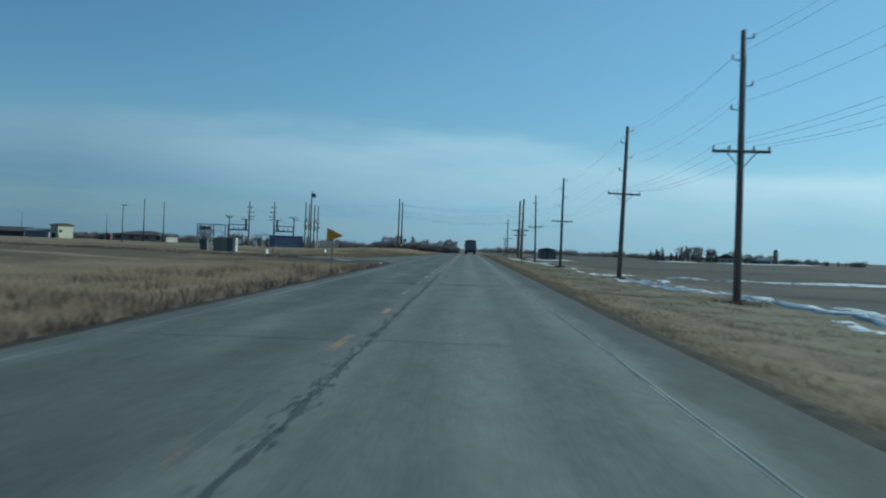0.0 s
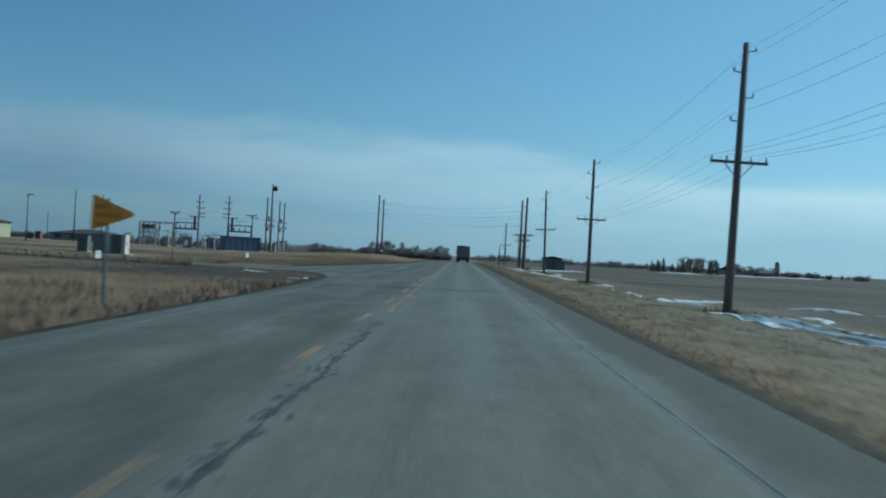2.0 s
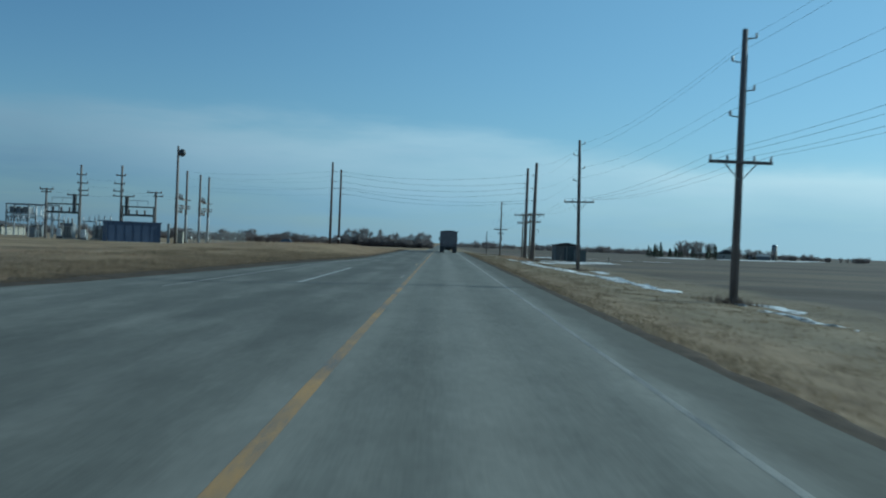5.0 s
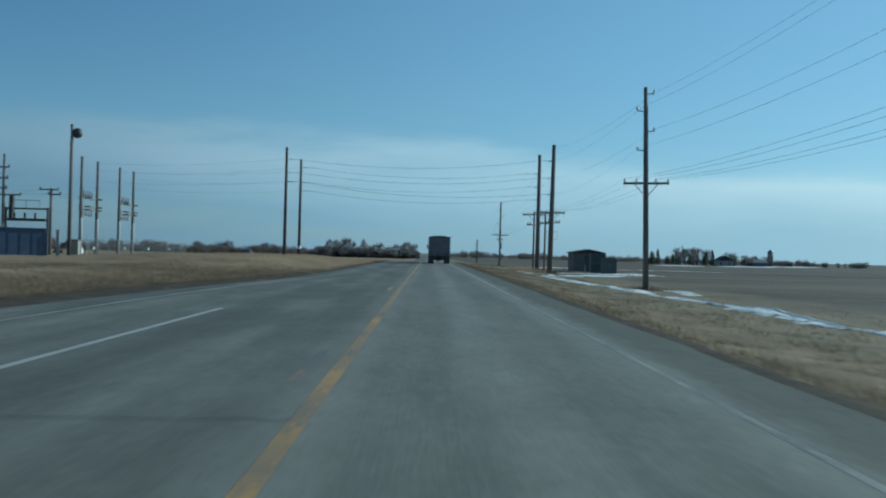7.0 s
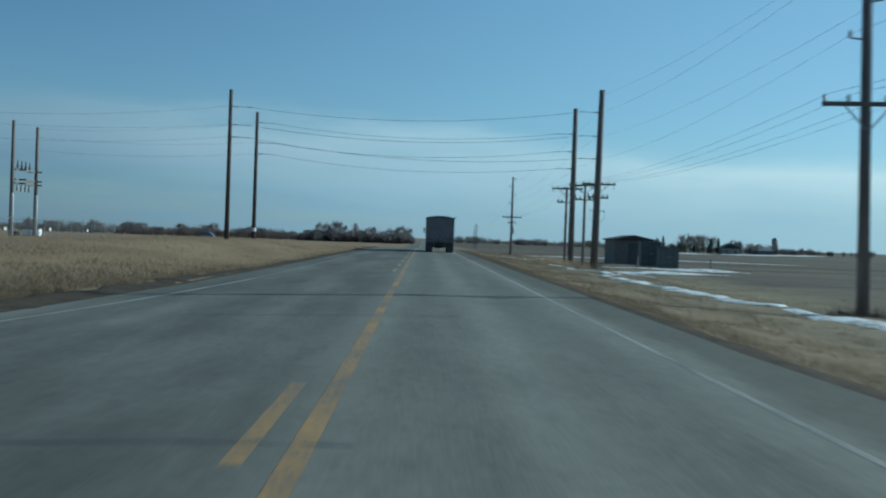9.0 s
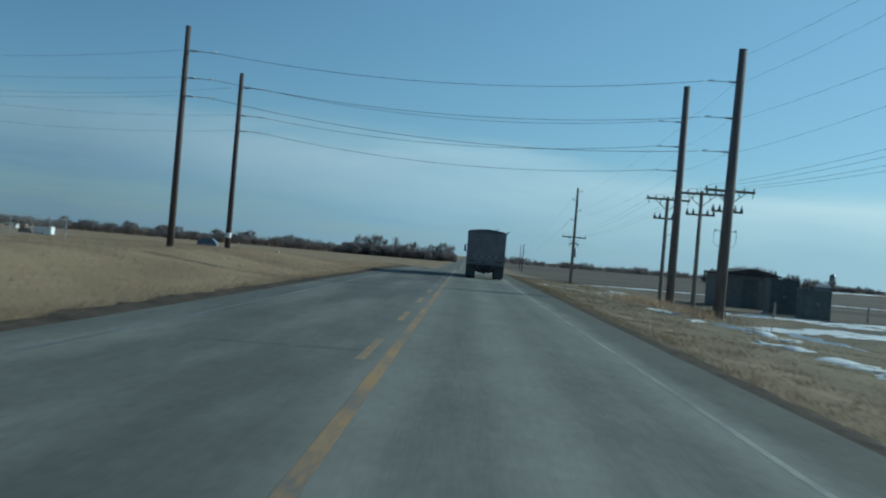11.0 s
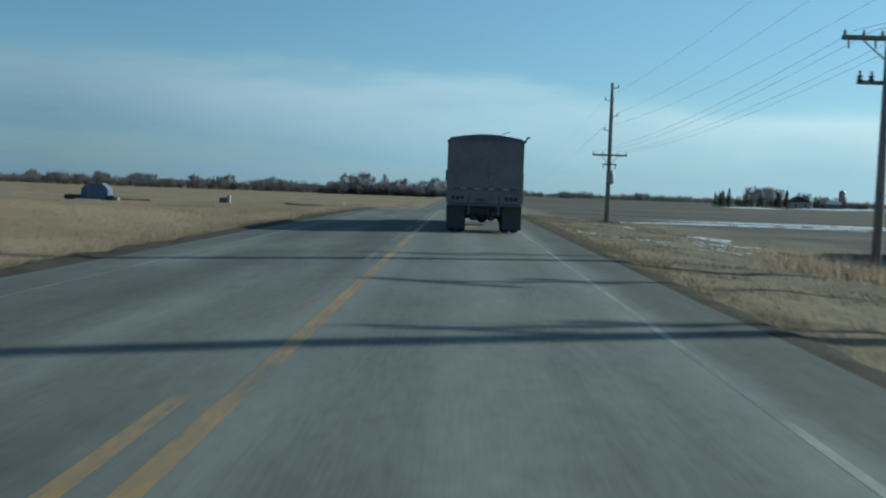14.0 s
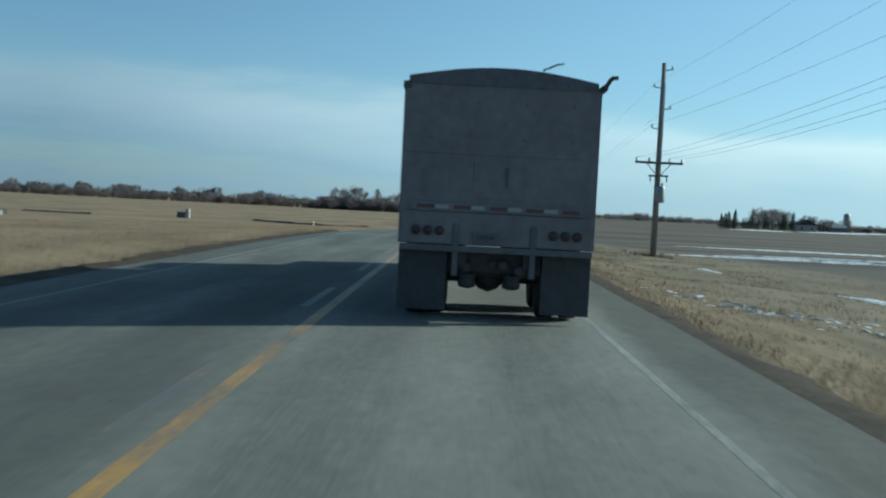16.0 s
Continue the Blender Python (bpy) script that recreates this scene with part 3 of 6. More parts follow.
# ---- road with its side road ----
def build_road():
    ys = sorted(set(steps((-60, 74, 4), (74, 105, .5), (105, 240, 4), (240, 360, 2), (360, 1000, 20), (1000, 1600, 100)) + [y for y, _ in LEFT_EDGE if y > 60]))
    vs, fs = [], []
    cols = 10
    for y in ys:
        a = lerps(y, LEFT_EDGE)
        xs = [a, -4.7 if a < -4.85 else a + .1, -3.5, -2.4, -1.2, 0, 1.2, 2.4, 3.6, RIGHT_EDGE]
        wig = .06 * noise.noise((y * .4, 3, 0))
        xs[0] += wig
        xs[-1] += .10 * noise.noise((y * .5, 9, 0)) + .08 * noise.noise((y * .13, 4, 0))
        for x in xs:
            vs.append((x, y, road_z(x, y)))
    for j in range(len(ys) - 1):
        for i in range(cols - 1):
            k = j * cols + i
            fs.append((k, k + 1, k + cols + 1, k + cols))
    n = len(vs)
    # broken edge faces going down into the ground
    for j in range(len(ys)):
        for i in (0, cols - 1):
            x, y, z = vs[j * cols + i]
            vs.append((x + (-.06 if i == 0 else .06), y, z - .3))
    for j in range(len(ys) - 1):
        a, b = j * cols, (j + 1) * cols
        fs.append((a, b, n + 2 * j + 2, n + 2 * j))
        fs.append((a + cols - 1, n + 2 * j + 1, n + 2 * j + 3, b + cols - 1))
    return tagged(raw("road", vs, fs, M_ROAD), "worn grey two-lane asphalt road with side road mouth", "road", kind="structure")


road = build_road()


def ribbon(name, pts, width, material, lift=.005, parent=None, ragged=0.0):
    """A flat strip on the road along (x, y) points."""
    vs, fs = [], []
    for k, (x, y) in enumerate(pts):
        a, b = pts[max(0, k - 1)], pts[min(len(pts) - 1, k + 1)]
        d = Vector((b[0] - a[0], b[1] - a[1]))
        d = d.normalized() if d.length else Vector((0, 1))
        nrm = Vector((-d.y, d.x))
        ww = width / 2 * (1 + ragged * (noise.noise((x * 3.1, y * 1.3, 7)) * .9 + noise.noise((x * 5, y * 5.3, 2)) * .9))
        for s in (-1, 1):
            px, py = x + nrm.x * s * ww, y + nrm.y * s * ww
            vs.append((px, py, road_z(px, py) + lift))
    for k in range(len(pts) - 1):
        fs.append((2 * k, 2 * k + 1, 2 * k + 3, 2 * k + 2))
    ob = raw(name, vs, fs, material, parent)
    return ob


def along(x, y0, y1, s=2.0):
    return [(x(y) if callable(x) else x, y) for y in steps((y0, y1, s))]


def outer_line(y):
    return lerps(y, [(104, -6.3), (122, -5.95), (129, -5.88), (134, -5.7), (140, -5.35), (146, -4.75), (149, -4.45), (153, -4.2), (159, -3.9), (171, -3.78), (500, -3.75)])


ribbon("edge_line", along(3.5, -40, 500), .085, M_WLINE, .0015, road)
ribbon("edge_line", along(-3.55, -40, 68), .10, M_WOLD, .0015, road)
ribbon("lane_line", along(-3.35, 109, 127.0), .12, M_WSOLID, .0015, road)
ribbon("edge_line", along(outer_line, 104, 160), .10, M_WLINE, .0015, road)
ribbon("edge_line", along(outer_line, 160.2, 500), .085, M_WOLD, .0015, road)
ribbon("centre_line", along(0.0, 52.4, 56.8), .14, M_YLINE, .0015, road)
ribbon("centre_line", along(0.0, 57, 500), .15, M_YLINE, .0015, road)
for k in range(-3, 41):
    dash_y = 11.6 + 7.43 * k
    if k in (10, 11, 12, 13, 15, 16, 18, 19, 20):
        continue                                     # worn away altogether
    x, y0, y1 = {0: (-.27, 10.9, 13.3), 1: (-.2, 18.2, 19.7)}.get(k, (-.33, dash_y, dash_y + 3.0))     # two are chipped short
    ribbon("centre_dash", along(x, y0, y1, .6), .13, M_YLINE if 10 < dash_y < 82 or 136 < dash_y < 194 else M_YOLD, .0015, road)


# tarred seam down the middle and sealed cracks across
def wander(x, y0, y1, amp, seed, s=.5):
    return [(x + amp * noise.noise((y * .45, seed, 0)) + .4 * amp * noise.noise((y * 1.7, seed, 3)), y) for y in steps((y0, y1, s))]


ribbon("tarred_seam", wander(.10, -12, 47, .05, 1, .07), .05, M_SEAM, .0022, road, 1.5)
ribbon("tarred_seam", wander(3.5, -14, 82, .02, 6, .3), .022, M_TAR, .0022, road, 1.3)
r0 = np.random.default_rng(3)
vs, fs = [], []
for k in range(1500):
    y = r0.uniform(-10, 50)
    if noise.noise((y * .6, 5, 0)) + .5 * noise.noise((y * 2.3, 8, 0)) < r0.uniform(-.5, .2):
        continue
    x, rad = .06 + .05 * noise.noise((y * .45, 1, 0)) + r0.normal(0, .075), r0.uniform(.008, .042)
    n0 = len(vs)
    for j in range(6):
        a = j * math.pi / 3 + r0.uniform(-.3, .3)
        px, py = x + rad * r0.uniform(.5, 1.2) * math.cos(a), y + 1.8 * rad * r0.uniform(.5, 1.3) * math.sin(a)
        vs.append((px, py, road_z(px, py) + .003))
    fs.append(tuple(range(n0, n0 + 6)))
for k in range(420):
    y = r0.uniform(51.5, 84)
    if noise.noise((y * .5, 9, 0)) < -.1:
        continue
    x, rad = .088 + r0.normal(0, .018), r0.uniform(.008, .03)
    n0 = len(vs)
    for j in range(5):
        a = j * math.pi / 2.5 + r0.uniform(-.3, .3)
        px, py = x + rad * r0.uniform(.5, 1.2) * math.cos(a), y + 2.2 * rad * r0.uniform(.5, 1.3) * math.sin(a)
        vs.append((px, py, road_z(px, py) + .003))
    fs.append(tuple(range(n0, n0 + 5)))
tagged(raw("tar_crumbs", vs, fs, M_TAR), "black broken tar crumbs along the road seam", "tar", kind="stuff")
rng = random.Random(4)
for y, a, b, sl, ww in ((12.4, -3.6, 2.1, .06, .05), (20.0, .0, 3.4, .1, .03), (26.6, .5, 2.5, .1, .025), (57.3, -3.7, .7, .1, .055), (85.0, -4.2, -2.7, .0, .03), (98.5, .4, 3.0, .05, .025),
                        (113.6, -2.3, .0, .02, .03), (138.4, -2.6, .3, .05, .035), (147.9, -3.0, 1.3, .28, .035), (168.6, -2.7, -.2, .05, .045), (178.1, -2.7, 1.3, .15, .045), (183.0, -2.4, -.3, .1, .03), (197.0, .3, 3.2, .05, .03)):
    sd = rng.random() * 50
    pts = [(x, y + sl * (x - (a + b) / 2) + .14 * noise.noise((x * .8, sd, 0)) + .06 * noise.noise((x * 3, sd, 1))) for x in steps((a, b, .2))]
    ribbon("sealed_crack", pts, ww, M_TAR, .0022, road, 1.1)


# bare dirt where the grass meets the pavement
def dirt_edge(name, xs, ys, w0, taper=None):
    vs, fs = [], []
    for k, y in enumerate(ys):
        x = xs(y)
        s = -1 if x < 0 else 1
        ww = w0 * (1 + .5 * noise.noise((y * .6, x, 5)) + .35 * noise.noise((y * 2.1, x, 1))) * (taper(y) if taper else 1)
        vs.append((x - s * .3, y, road_z(x, y) - .02))
        for q, lift in ((.3, .03), (.65, .03), (.9, .015), (1.15, -.09)):
            px = x + s * ww * q
            vs.append((px, y, land(px, y) + lift))
        if k:
            a = 5 * k
            fs += [(a - 5 + c, a - 4 + c, a + 1 + c, a + c) for c in range(4)]
    return tagged(raw(name, vs, fs, M_DIRT, smooth=True), "dark bare dirt strip along the pavement edge", "dirt", kind="stuff")


dirt_edge("edge_dirt", lambda y: RIGHT_EDGE + .03, steps((-20, 300, .4)), .5)
dirt_edge("edge_dirt", lambda y: lerps(y, LEFT_EDGE), steps((-20, 78, .5)), .6)
dirt_edge("edge_dirt", lambda y: lerps(y, LEFT_EDGE), steps((99, 262, .5)), 1.75, lambda y: 1 - .4 * smooth(125, 150, y) - .22 * smooth(150, 172, y))


# low turned-earth berms far out in the grass
def berm(points, width, height):
    vs, fs = [], []
    for k, (x, y) in enumerate(points):
        w = width * (1 + .4 * noise.noise((x * .7, y * .7, 2)))
        for q, lift in ((-1, -.06), (-.4, height * .8), (.2, height), (1, -.06)):
            h = lift * (1 + .5 * noise.noise((x * .9, y * .9, q))) if lift > 0 else lift
            vs.append((x, y + q * w, land(x, y + q * w) + h))
        if k:
            a = 4 * k
            fs += [(a - 4 + c, a - 3 + c, a + 1 + c, a + c) for c in range(3)]
    return tagged(raw("soil_berm", vs, fs, M_DIRT, smooth=True), "low dark berm of turned soil in dry grass", "soil", kind="stuff")


berm([(-26.0 + 17.5 * k / 28, 340 - 22 * k / 28 + .6 * noise.noise((k * .3, 1, 0))) for k in range(29)], .8, .2)
berm([(-48.6 + 7.4 * k / 14, 320 + .8 * k / 14) for k in range(15)], .7, .18)


# ---- poles of the line along the road ----
def line_pole(x, y, top, with_transformer=False, lean=0.0, girth=.175):
    base = land(x, y)
    t = thing("utility_pole", x, y, base, "weathered brown wooden utility pole with crossarm on grassy verge" if not with_transformer else
              "weathered wooden utility pole with crossarm and grey transformer can", "utility pole", "poles along the road")
    t.matrix_basis = t.matrix_basis @ pose(0, 0, 0, 0, lean, 0)
    h = top - base
    part("pole", rod((0, 0, -.5), (0, 0, h), girth, girth * .62, 12), M_GREYPOLE if with_transformer else M_POLE, t, smooth=True)
    for dz, s in ((-.36, 1), (-1.28, -1), (-2.36, 1), (-3.38, -1)):
        bm = rod((s * .10, 0, h + dz), (s * .46, 0, h + dz + .04), .032, .022, 8)
        arm = part("insulator_bracket", bm, M_STEEL, t, "grey standoff bracket")
        part("insulator", lathe(INSULATOR, 10, "z", None, (s * .44, 0, h + dz + .05)), M_GREYPORC, arm, smooth=True)
    a = h - 5.13
    part("crossarm", block(-1.22, 1.22, -.20, -.09, a - .06, a + .06, .01), M_POLE, t)
    for s in (-1, 1):
        part("brace", rod((s * .62, -.16, a - .05), (s * .06, -.17, a - .68), .022, .022, 6), M_STEEL, t, "flat steel brace")
    for k in (-1.16, -.52, .52, 1.16):
        part("insulator", lathe(INSULATOR, 10, "z", None, (k, -.145, a + .06)), M_GREYPORC, t, smooth=True)
    part("ground_wire", rod((.13, -.1, .2), (.10, -.07, h - 1), .012, .012, 5), M_WIRE, t)
    if with_transformer:
        can = part("transformer", lathe([(.03, 2.8), (.21, 2.82), (.235, 2.9), (.235, 3.55), (.22, 3.62), (.08, 3.68), (.02, 3.69)], 14, "z", None, (.10, -.38, 0)), M_STEEL, t, "grey transformer can", True)
        part("bushing", lathe([(.03, 3.6), (.05, 3.66), (.03, 3.7), (.05, 3.76), (.02, 3.86)], 8, "z", None, (.18, -.38, 0)), M_PORC, can)
        part("short_crossarm", block(-.5, .5, -.2, -.1, 4.15, 4.24), M_POLE, t)
        for k in (-.42, .42):
            part("cutout", rod((k, -.24, 3.9), (k, -.24, 4.2), .035, .025, 8), M_PORC, t)
    return [(x - .0, y, top)]


LINE = [(13.1, 6.5, 11.0), (12.86, 40.0, 11.0), (13.02, 73.2, 11.04), (12.51, 115.15, 10.09), (12.54, 158.84, 10.35)]
for k, (x, y, top) in enumerate(LINE):
    line_pole(x, y, top, lean=(0, -.7, 1.1, .2, -1.4)[k], girth=(.175, .175, .205, .175, .165)[k])
line_pole(11.89, 257.74, 9.34, True)
FAR_LINE = [(19, 470, 6.6), (23, 560, 7.5)]
for x, y, top in FAR_LINE:
    line_pole(x, y, top)


def tall_pole(x, y, top, r0, r1, material, label, attach, side, marker=False, lean=0.0):
    base = land(x, y)
    t = thing("transmission_pole", x, y, base, label, "utility pole", "tall poles at the line crossing")
    t.matrix_basis = t.matrix_basis @ pose(0, 0, 0, 0, lean, 0)
    h = top - base
    part("pole", rod((0, 0, -.6), (0, 0, h), r0, r1, 14), material, t, smooth=True)
    part("cap", lathe([(r1 + .01, h), (r1 + .015, h + .03), (.02, h + .06)], 12), M_DKSTEEL, t)
    for z in attach:
        bm = rod((side * .1, 0, z - base), (side * 1.5, 0, z - base - .06), .016, .012, 8)
        for k in range(6):
            at = (.22 + k * .085) if k < 4 else (1.22 + (k - 4) * .14)
            lathe([(.02, -.03), (.055, -.012), (.055, .012), (.02, .03)], 8, "x", bm, (side * at, 0, z - base - .02))
        part("strain_insulator", bm, M_PORC, t, "brown strain insulator string")
    if marker:
        part("marker_band", lathe([(r0 - .003, .60), (r0 + .008, .61), (r0 + .004, .88), (r0 - .004, .89)], 14), M_WHITE, t, "white marker band")
    return t


R1Z, R2Z = (10.3, 8.65, 7.1), (9.9, 8.5, 7.15)
L1Z, L2Z = (9.8, 8.55, 7.7), (10.0, 8.4, 7.5)
tall_pole(12.53, 200.4, 11.78, .27, .185, M_POLE, "thick dark wooden transmission pole standing on snowy verge", R1Z, -1, lean=.7)
tall_pole(12.50, 211.0, 11.88, .25, .175, M_POLE, "thick dark wooden transmission pole with strain insulators", R2Z, -1)
tall_pole(-12.80, 200.6, 10.88, .17, .12, M_BROWNPOLE, "slim reddish brown wooden transmission pole on grass bank", L1Z, 1)
tall_pole(-12.90, 211.97, 10.78, .17, .12, M_BROWNPOLE, "slim brown wooden transmission pole with white band", L2Z, 1, True)


# ---- distribution poles with regulators beside the thick poles ----
def rack_pole(x, y, top, low, halfw, turn=0, loops=()):
    base = land(x, y)
    t = thing("distribution_pole", x, y, base, "slim wooden distribution pole with crossarms, insulators and switches", "utility pole", "distribution poles", turn)
    h = top - base
    part("pole", rod((0, 0, -.5), (0, 0, h), .13, .095, 10), M_GREYPOLE, t, smooth=True)
    part("crossarm", block(-halfw, halfw, -.18, -.07, h - .22, h - .10, .01), M_GREYPOLE, t)
    for s in (-1, 1):
        part("brace", rod((s * .74, -.13, h - .2), (s * .05, -.13, h - .78), .022, .022, 6), M_STEEL, t)
    for k in range(6):
        kx = -halfw + .06 + (2 * halfw - .12) * k / 5
        part("insulator", lathe([(r * .7, z * .7) for r, z in INSULATOR], 8, "z", None, (kx, -.125, h - .10)), M_PORC, t)
    for k in (-.9, -.35, .35, .9):
        part("hanging_cutout", rod((k * halfw, -.24, h - .45), (k * halfw, -.2, h - .22), .02, .02, 6), M_PORC, t)
    part("lower_crossarm", block(-.72, .72, .06, .16, low - base - .05, low - base + .05, .01), M_GREYPOLE, t)
    for k in (-.66, -.36, .36, .66):
        part("switch", lathe([(.03, -.05), (.075, 0), (.075, .09), (.04, .11), (.07, .13), (.07, .17), (.03, .19), (.03, .3)], 8, "z", None, (k, .11, low - base)), M_PORC, t)
    for s in loops:
        z = low - base
        part("cable_support", rod((s * .1, .11, z - .95), (s * .48, .11, z - .9), .014, .014, 6, rod((s * .48, .11, z - .96), (s * .48, .11, z - .82), .03, .02, 8)), M_PORC, t)
        loop = [(s * .48, z - .85), (s * .53, z - 1.15), (s * .50, z - 1.45), (s * .38, z - 1.62), (s * .15, z - 1.66)]
        bm = None
        for (xa, za), (xb, zb) in zip(loop, loop[1:]):
            bm = rod((xa, .13, za), (xb, .13, zb), .010, .010, 5, bm)
        part("cable_loop", bm, M_WIRE, t)
    return t


rack_pole(12.24, 212.53, 5.76, 4.5, 1.25, 0, (1,))
rack_pole(12.70, 206.22, 5.72, 4.5, 1.2, -14)
rack_pole(12.80, 201.25, 5.55, 4.45, 1.15, 0, (-1, 1))


# ---- wires ----
def wire(p, q, sag, r=.0048, label="thin dark sagging overhead power line", group="overhead power lines"):
    vs, fs = [], []
    p, q = Vector(p), Vector(q)
    d = (q - p).normalized()
    side = d.cross(Vector((0, 0, 1))).normalized()
    up = side.cross(d)
    n = 18
    for k in range(n + 1):
        t = k / n
        c = p.lerp(q, t) - Vector((0, 0, 4 * sag * t * (1 - t)))
        for a in range(4):
            vs.append(c + r * (math.cos(a * math.pi / 2) * side + math.sin(a * math.pi / 2) * up))
    for k in range(n):
        for a in range(4):
            b = (a + 1) % 4
            fs.append((4 * k + a, 4 * k + b, 4 * k + 4 + b, 4 * k + 4 + a))
    return tagged(raw("power_line", vs, fs, M_WIRE), label, "power line", group)


UPPER = [(.44, -.36 + .22), (-.44, -1.28 + .22), (.44, -2.36 + .22), (-.44, -3.38 + .22)]
LOWER = [-1.16, -.52, .52, 1.16]
for (x0, y0, t0), (x1, y1, t1) in zip(LINE, LINE[1:]):
    for dx, dz in UPPER:
        wire((x0 + dx, y0, t0 + dz), (x1 + dx, y1, t1 + dz), .55)
    for k in LOWER:
        wire((x0 + k, y0 - .14, t0 - 4.87), (x1 + k, y1 - .14, t1 - 4.87), .5)
x0, y0, t0 = LINE[-1]
for (dx, dz), z in zip(UPPER, (11.5,) + R1Z):
    wire((x0 + dx, y0, t0 + dz), (12.53 + .2, 200.3, z), .5)
for k, kx in enumerate((-1.04, -.4, .4, 1.04)):
    wire((x0 + LOWER[k], y0 - .14, t0 - 4.87), (12.80 + kx, 201.1, 5.6), .45)
for kx in (-.9, -.45, .45, .9):
    wire((12.80 + kx, 201.1, 5.6), (12.70 + kx, 206.1, 5.8), .08)
    wire((12.70 + kx, 206.1, 5.8), (12.24 + kx, 212.4, 5.8), .1)
for k, kx in enumerate((-.9, -.45, .45, .9)):
    wire((12.24 + kx, 212.4, 5.8), (11.89 + LOWER[k], 257.6, 4.45), .5)
for (dx, dz), z in zip(UPPER[1:], R2Z):
    wire((12.6, 211.0, z), (11.89 + dx, 257.74, 9.34 + dz), .5)
    wire((11.89 + dx, 257.74, 9.34 + dz), (19 + dx, 470, 6.6 + dz), 1.5)
for a, b in zip(R1Z, L1Z):
    wire((12.53 - 1.5, 200.4, a - .06), (-12.8 + 1.5, 200.6, b - .06), .75, .010, "long dark transmission wire sagging across the road")
for a, b in zip(R2Z, L2Z):
    wire((12.50 - 1.5, 211.0, a - .06), (-12.9 + 1.5, 211.97, b - .06), .75, .010, "long dark transmission wire sagging across the road")
for a, b in zip(R1Z, R2Z):
    wire((12.45, 200.6, a), (12.45, 210.9, b), .12)
for a, b in zip(L1Z, (9.2, 8.5, 7.4)):
    wire((-12.9, 200.6, a), (-31.8, 204.2, b), .35)
for a, b in zip(L2Z, (9.2, 8.5, 7.4)):
    wire((-13.0, 211.97, a), (-31.7, 215.8, b), .35)


# ---- substation ----
M_RUST = mat("rust_red_steel", (.075, .034, .027), (.13, .058, .045), 4, .8, 0, .2)
def plain_pole(name, x, y, top, r0, r1, material, label, category="utility pole", group=""):
    base = land(x, y)
    t = thing(name, x, y, base, label, category, group)
    part("pole", rod((0, 0, -.5), (0, 0, top - base), r0, r1, 10), material, t, smooth=True)
    return t, top - base


for x, y, top, paired in ((-31.92, 199.9, 9.45, 0), (-31.86, 204.2, 9.37, 1), (-31.84, 211.1, 9.35, 0), (-31.79, 215.8, 9.32, 1)):
    t, h = plain_pole("substation_pole", x, y, top, .18, .13, M_POLE, "grey wooden substation pole with switch crossarms" if paired else "plain grey wooden substation pole", group="substation poles")
    guard = lathe([(.05, .1), (.13, .12), (.13, 3.3), (.09, 3.5), (.05, 3.55)], 10, "z", None, (.09, -.12, 0))
    part("riser_guard", guard, M_GREYPORC, t, "pale grey cable riser guard", True)
    if paired:
        for z in (5.45, 4.65, 4.35):
            part("tie_beam", block(-.07, .07, -4.35, .2, z - .07, z + .07, .01), M_POLE, t)
            for yy in (-3.6, -.35):
                part("crossarm", block(-.55, .62, yy - .06, yy + .06, z - .06, z + .06, .01), M_POLE, t)
        for k in range(4):
            yy = -3.6 + k * 1.05
            part("switch", lathe([(.05, 0), (.10, .05), (.06, .1), (.10, .16), (.06, .22), (.10, .28), (.05, .36), (.04, .7)], 8, "z", None, (-.1 - .1 * k, yy, 5.51)), M_PORC, t)
            part("hanging_insulator", lathe([(.04, -.55), (.09, -.5), (.05, -.4), (.09, -.3), (.05, -.2), (.03, 0)], 8, "z", None, (-.1 - .1 * k, yy, 4.29)), M_PORC, t)

t, h = plain_pole("siren_pole", -29.1, 189.3, 11.2, .18, .12, M_POLE, "tall dark pole carrying a round warning siren", "siren pole")
part("siren", lathe([(.05, -.28), (.30, -.25), (.42, -.05), (.44, .05), (.30, .22), (.06, .26)], 14, "y", None, (.42, 0, h - .75)), M_DKSTEEL, t, "dark round siren head", True)
part("bracket", block(.05, .3, -.05, .05, h - .82, h - .7), M_STEEL, t)

# switchgear enclosure
t = thing("switchgear_enclosure", -32.8, 186.1, land(-32.8, 186.1), "long dark blue metal switchgear enclosure on gravel pad", "electrical enclosure", rz=29)
part("body", block(-2.9, 2.9, 0, 2.6, .08, 2.2, .03), M_BLUE, t)
part("roof", block(-3.0, 3.0, -.1, 2.7, 2.2, 2.3, .02), M_BLUE, t)
part("plinth", block(-2.95, 2.95, -.05, 2.65, -.3, .08), M_CONCRETE, t)
for k in range(7):
    part("panel_rib", block(-2.75 + k * .91, -2.69 + k * .91, -.025, 0, .15, 2.15), M_BLUE, t)
t = thing("cable_riser", -29.5, 187.9, land(-29.5, 187.9), "pale cable riser cabinet beside blue enclosure", "electrical box")
part("body", block(-.13, .13, -.13, .13, -.1, 2.1, .03), M_STEEL, t)
part("lid", block(-.17, .17, -.17, .17, 2.1, 2.18, .02), M_STEEL, t)
t = thing("equipment_kiosk", -28.3, 188.6, land(-28.3, 188.6), "small pale equipment kiosk with flat lid", "electrical box")
part("body", block(-.3, .3, -.3, .3, -.1, 1.35, .03), M_DRABWALL, t)
part("lid", block(-.35, .35, -.35, .35, 1.35, 1.42, .02), M_DKSTEEL, t)


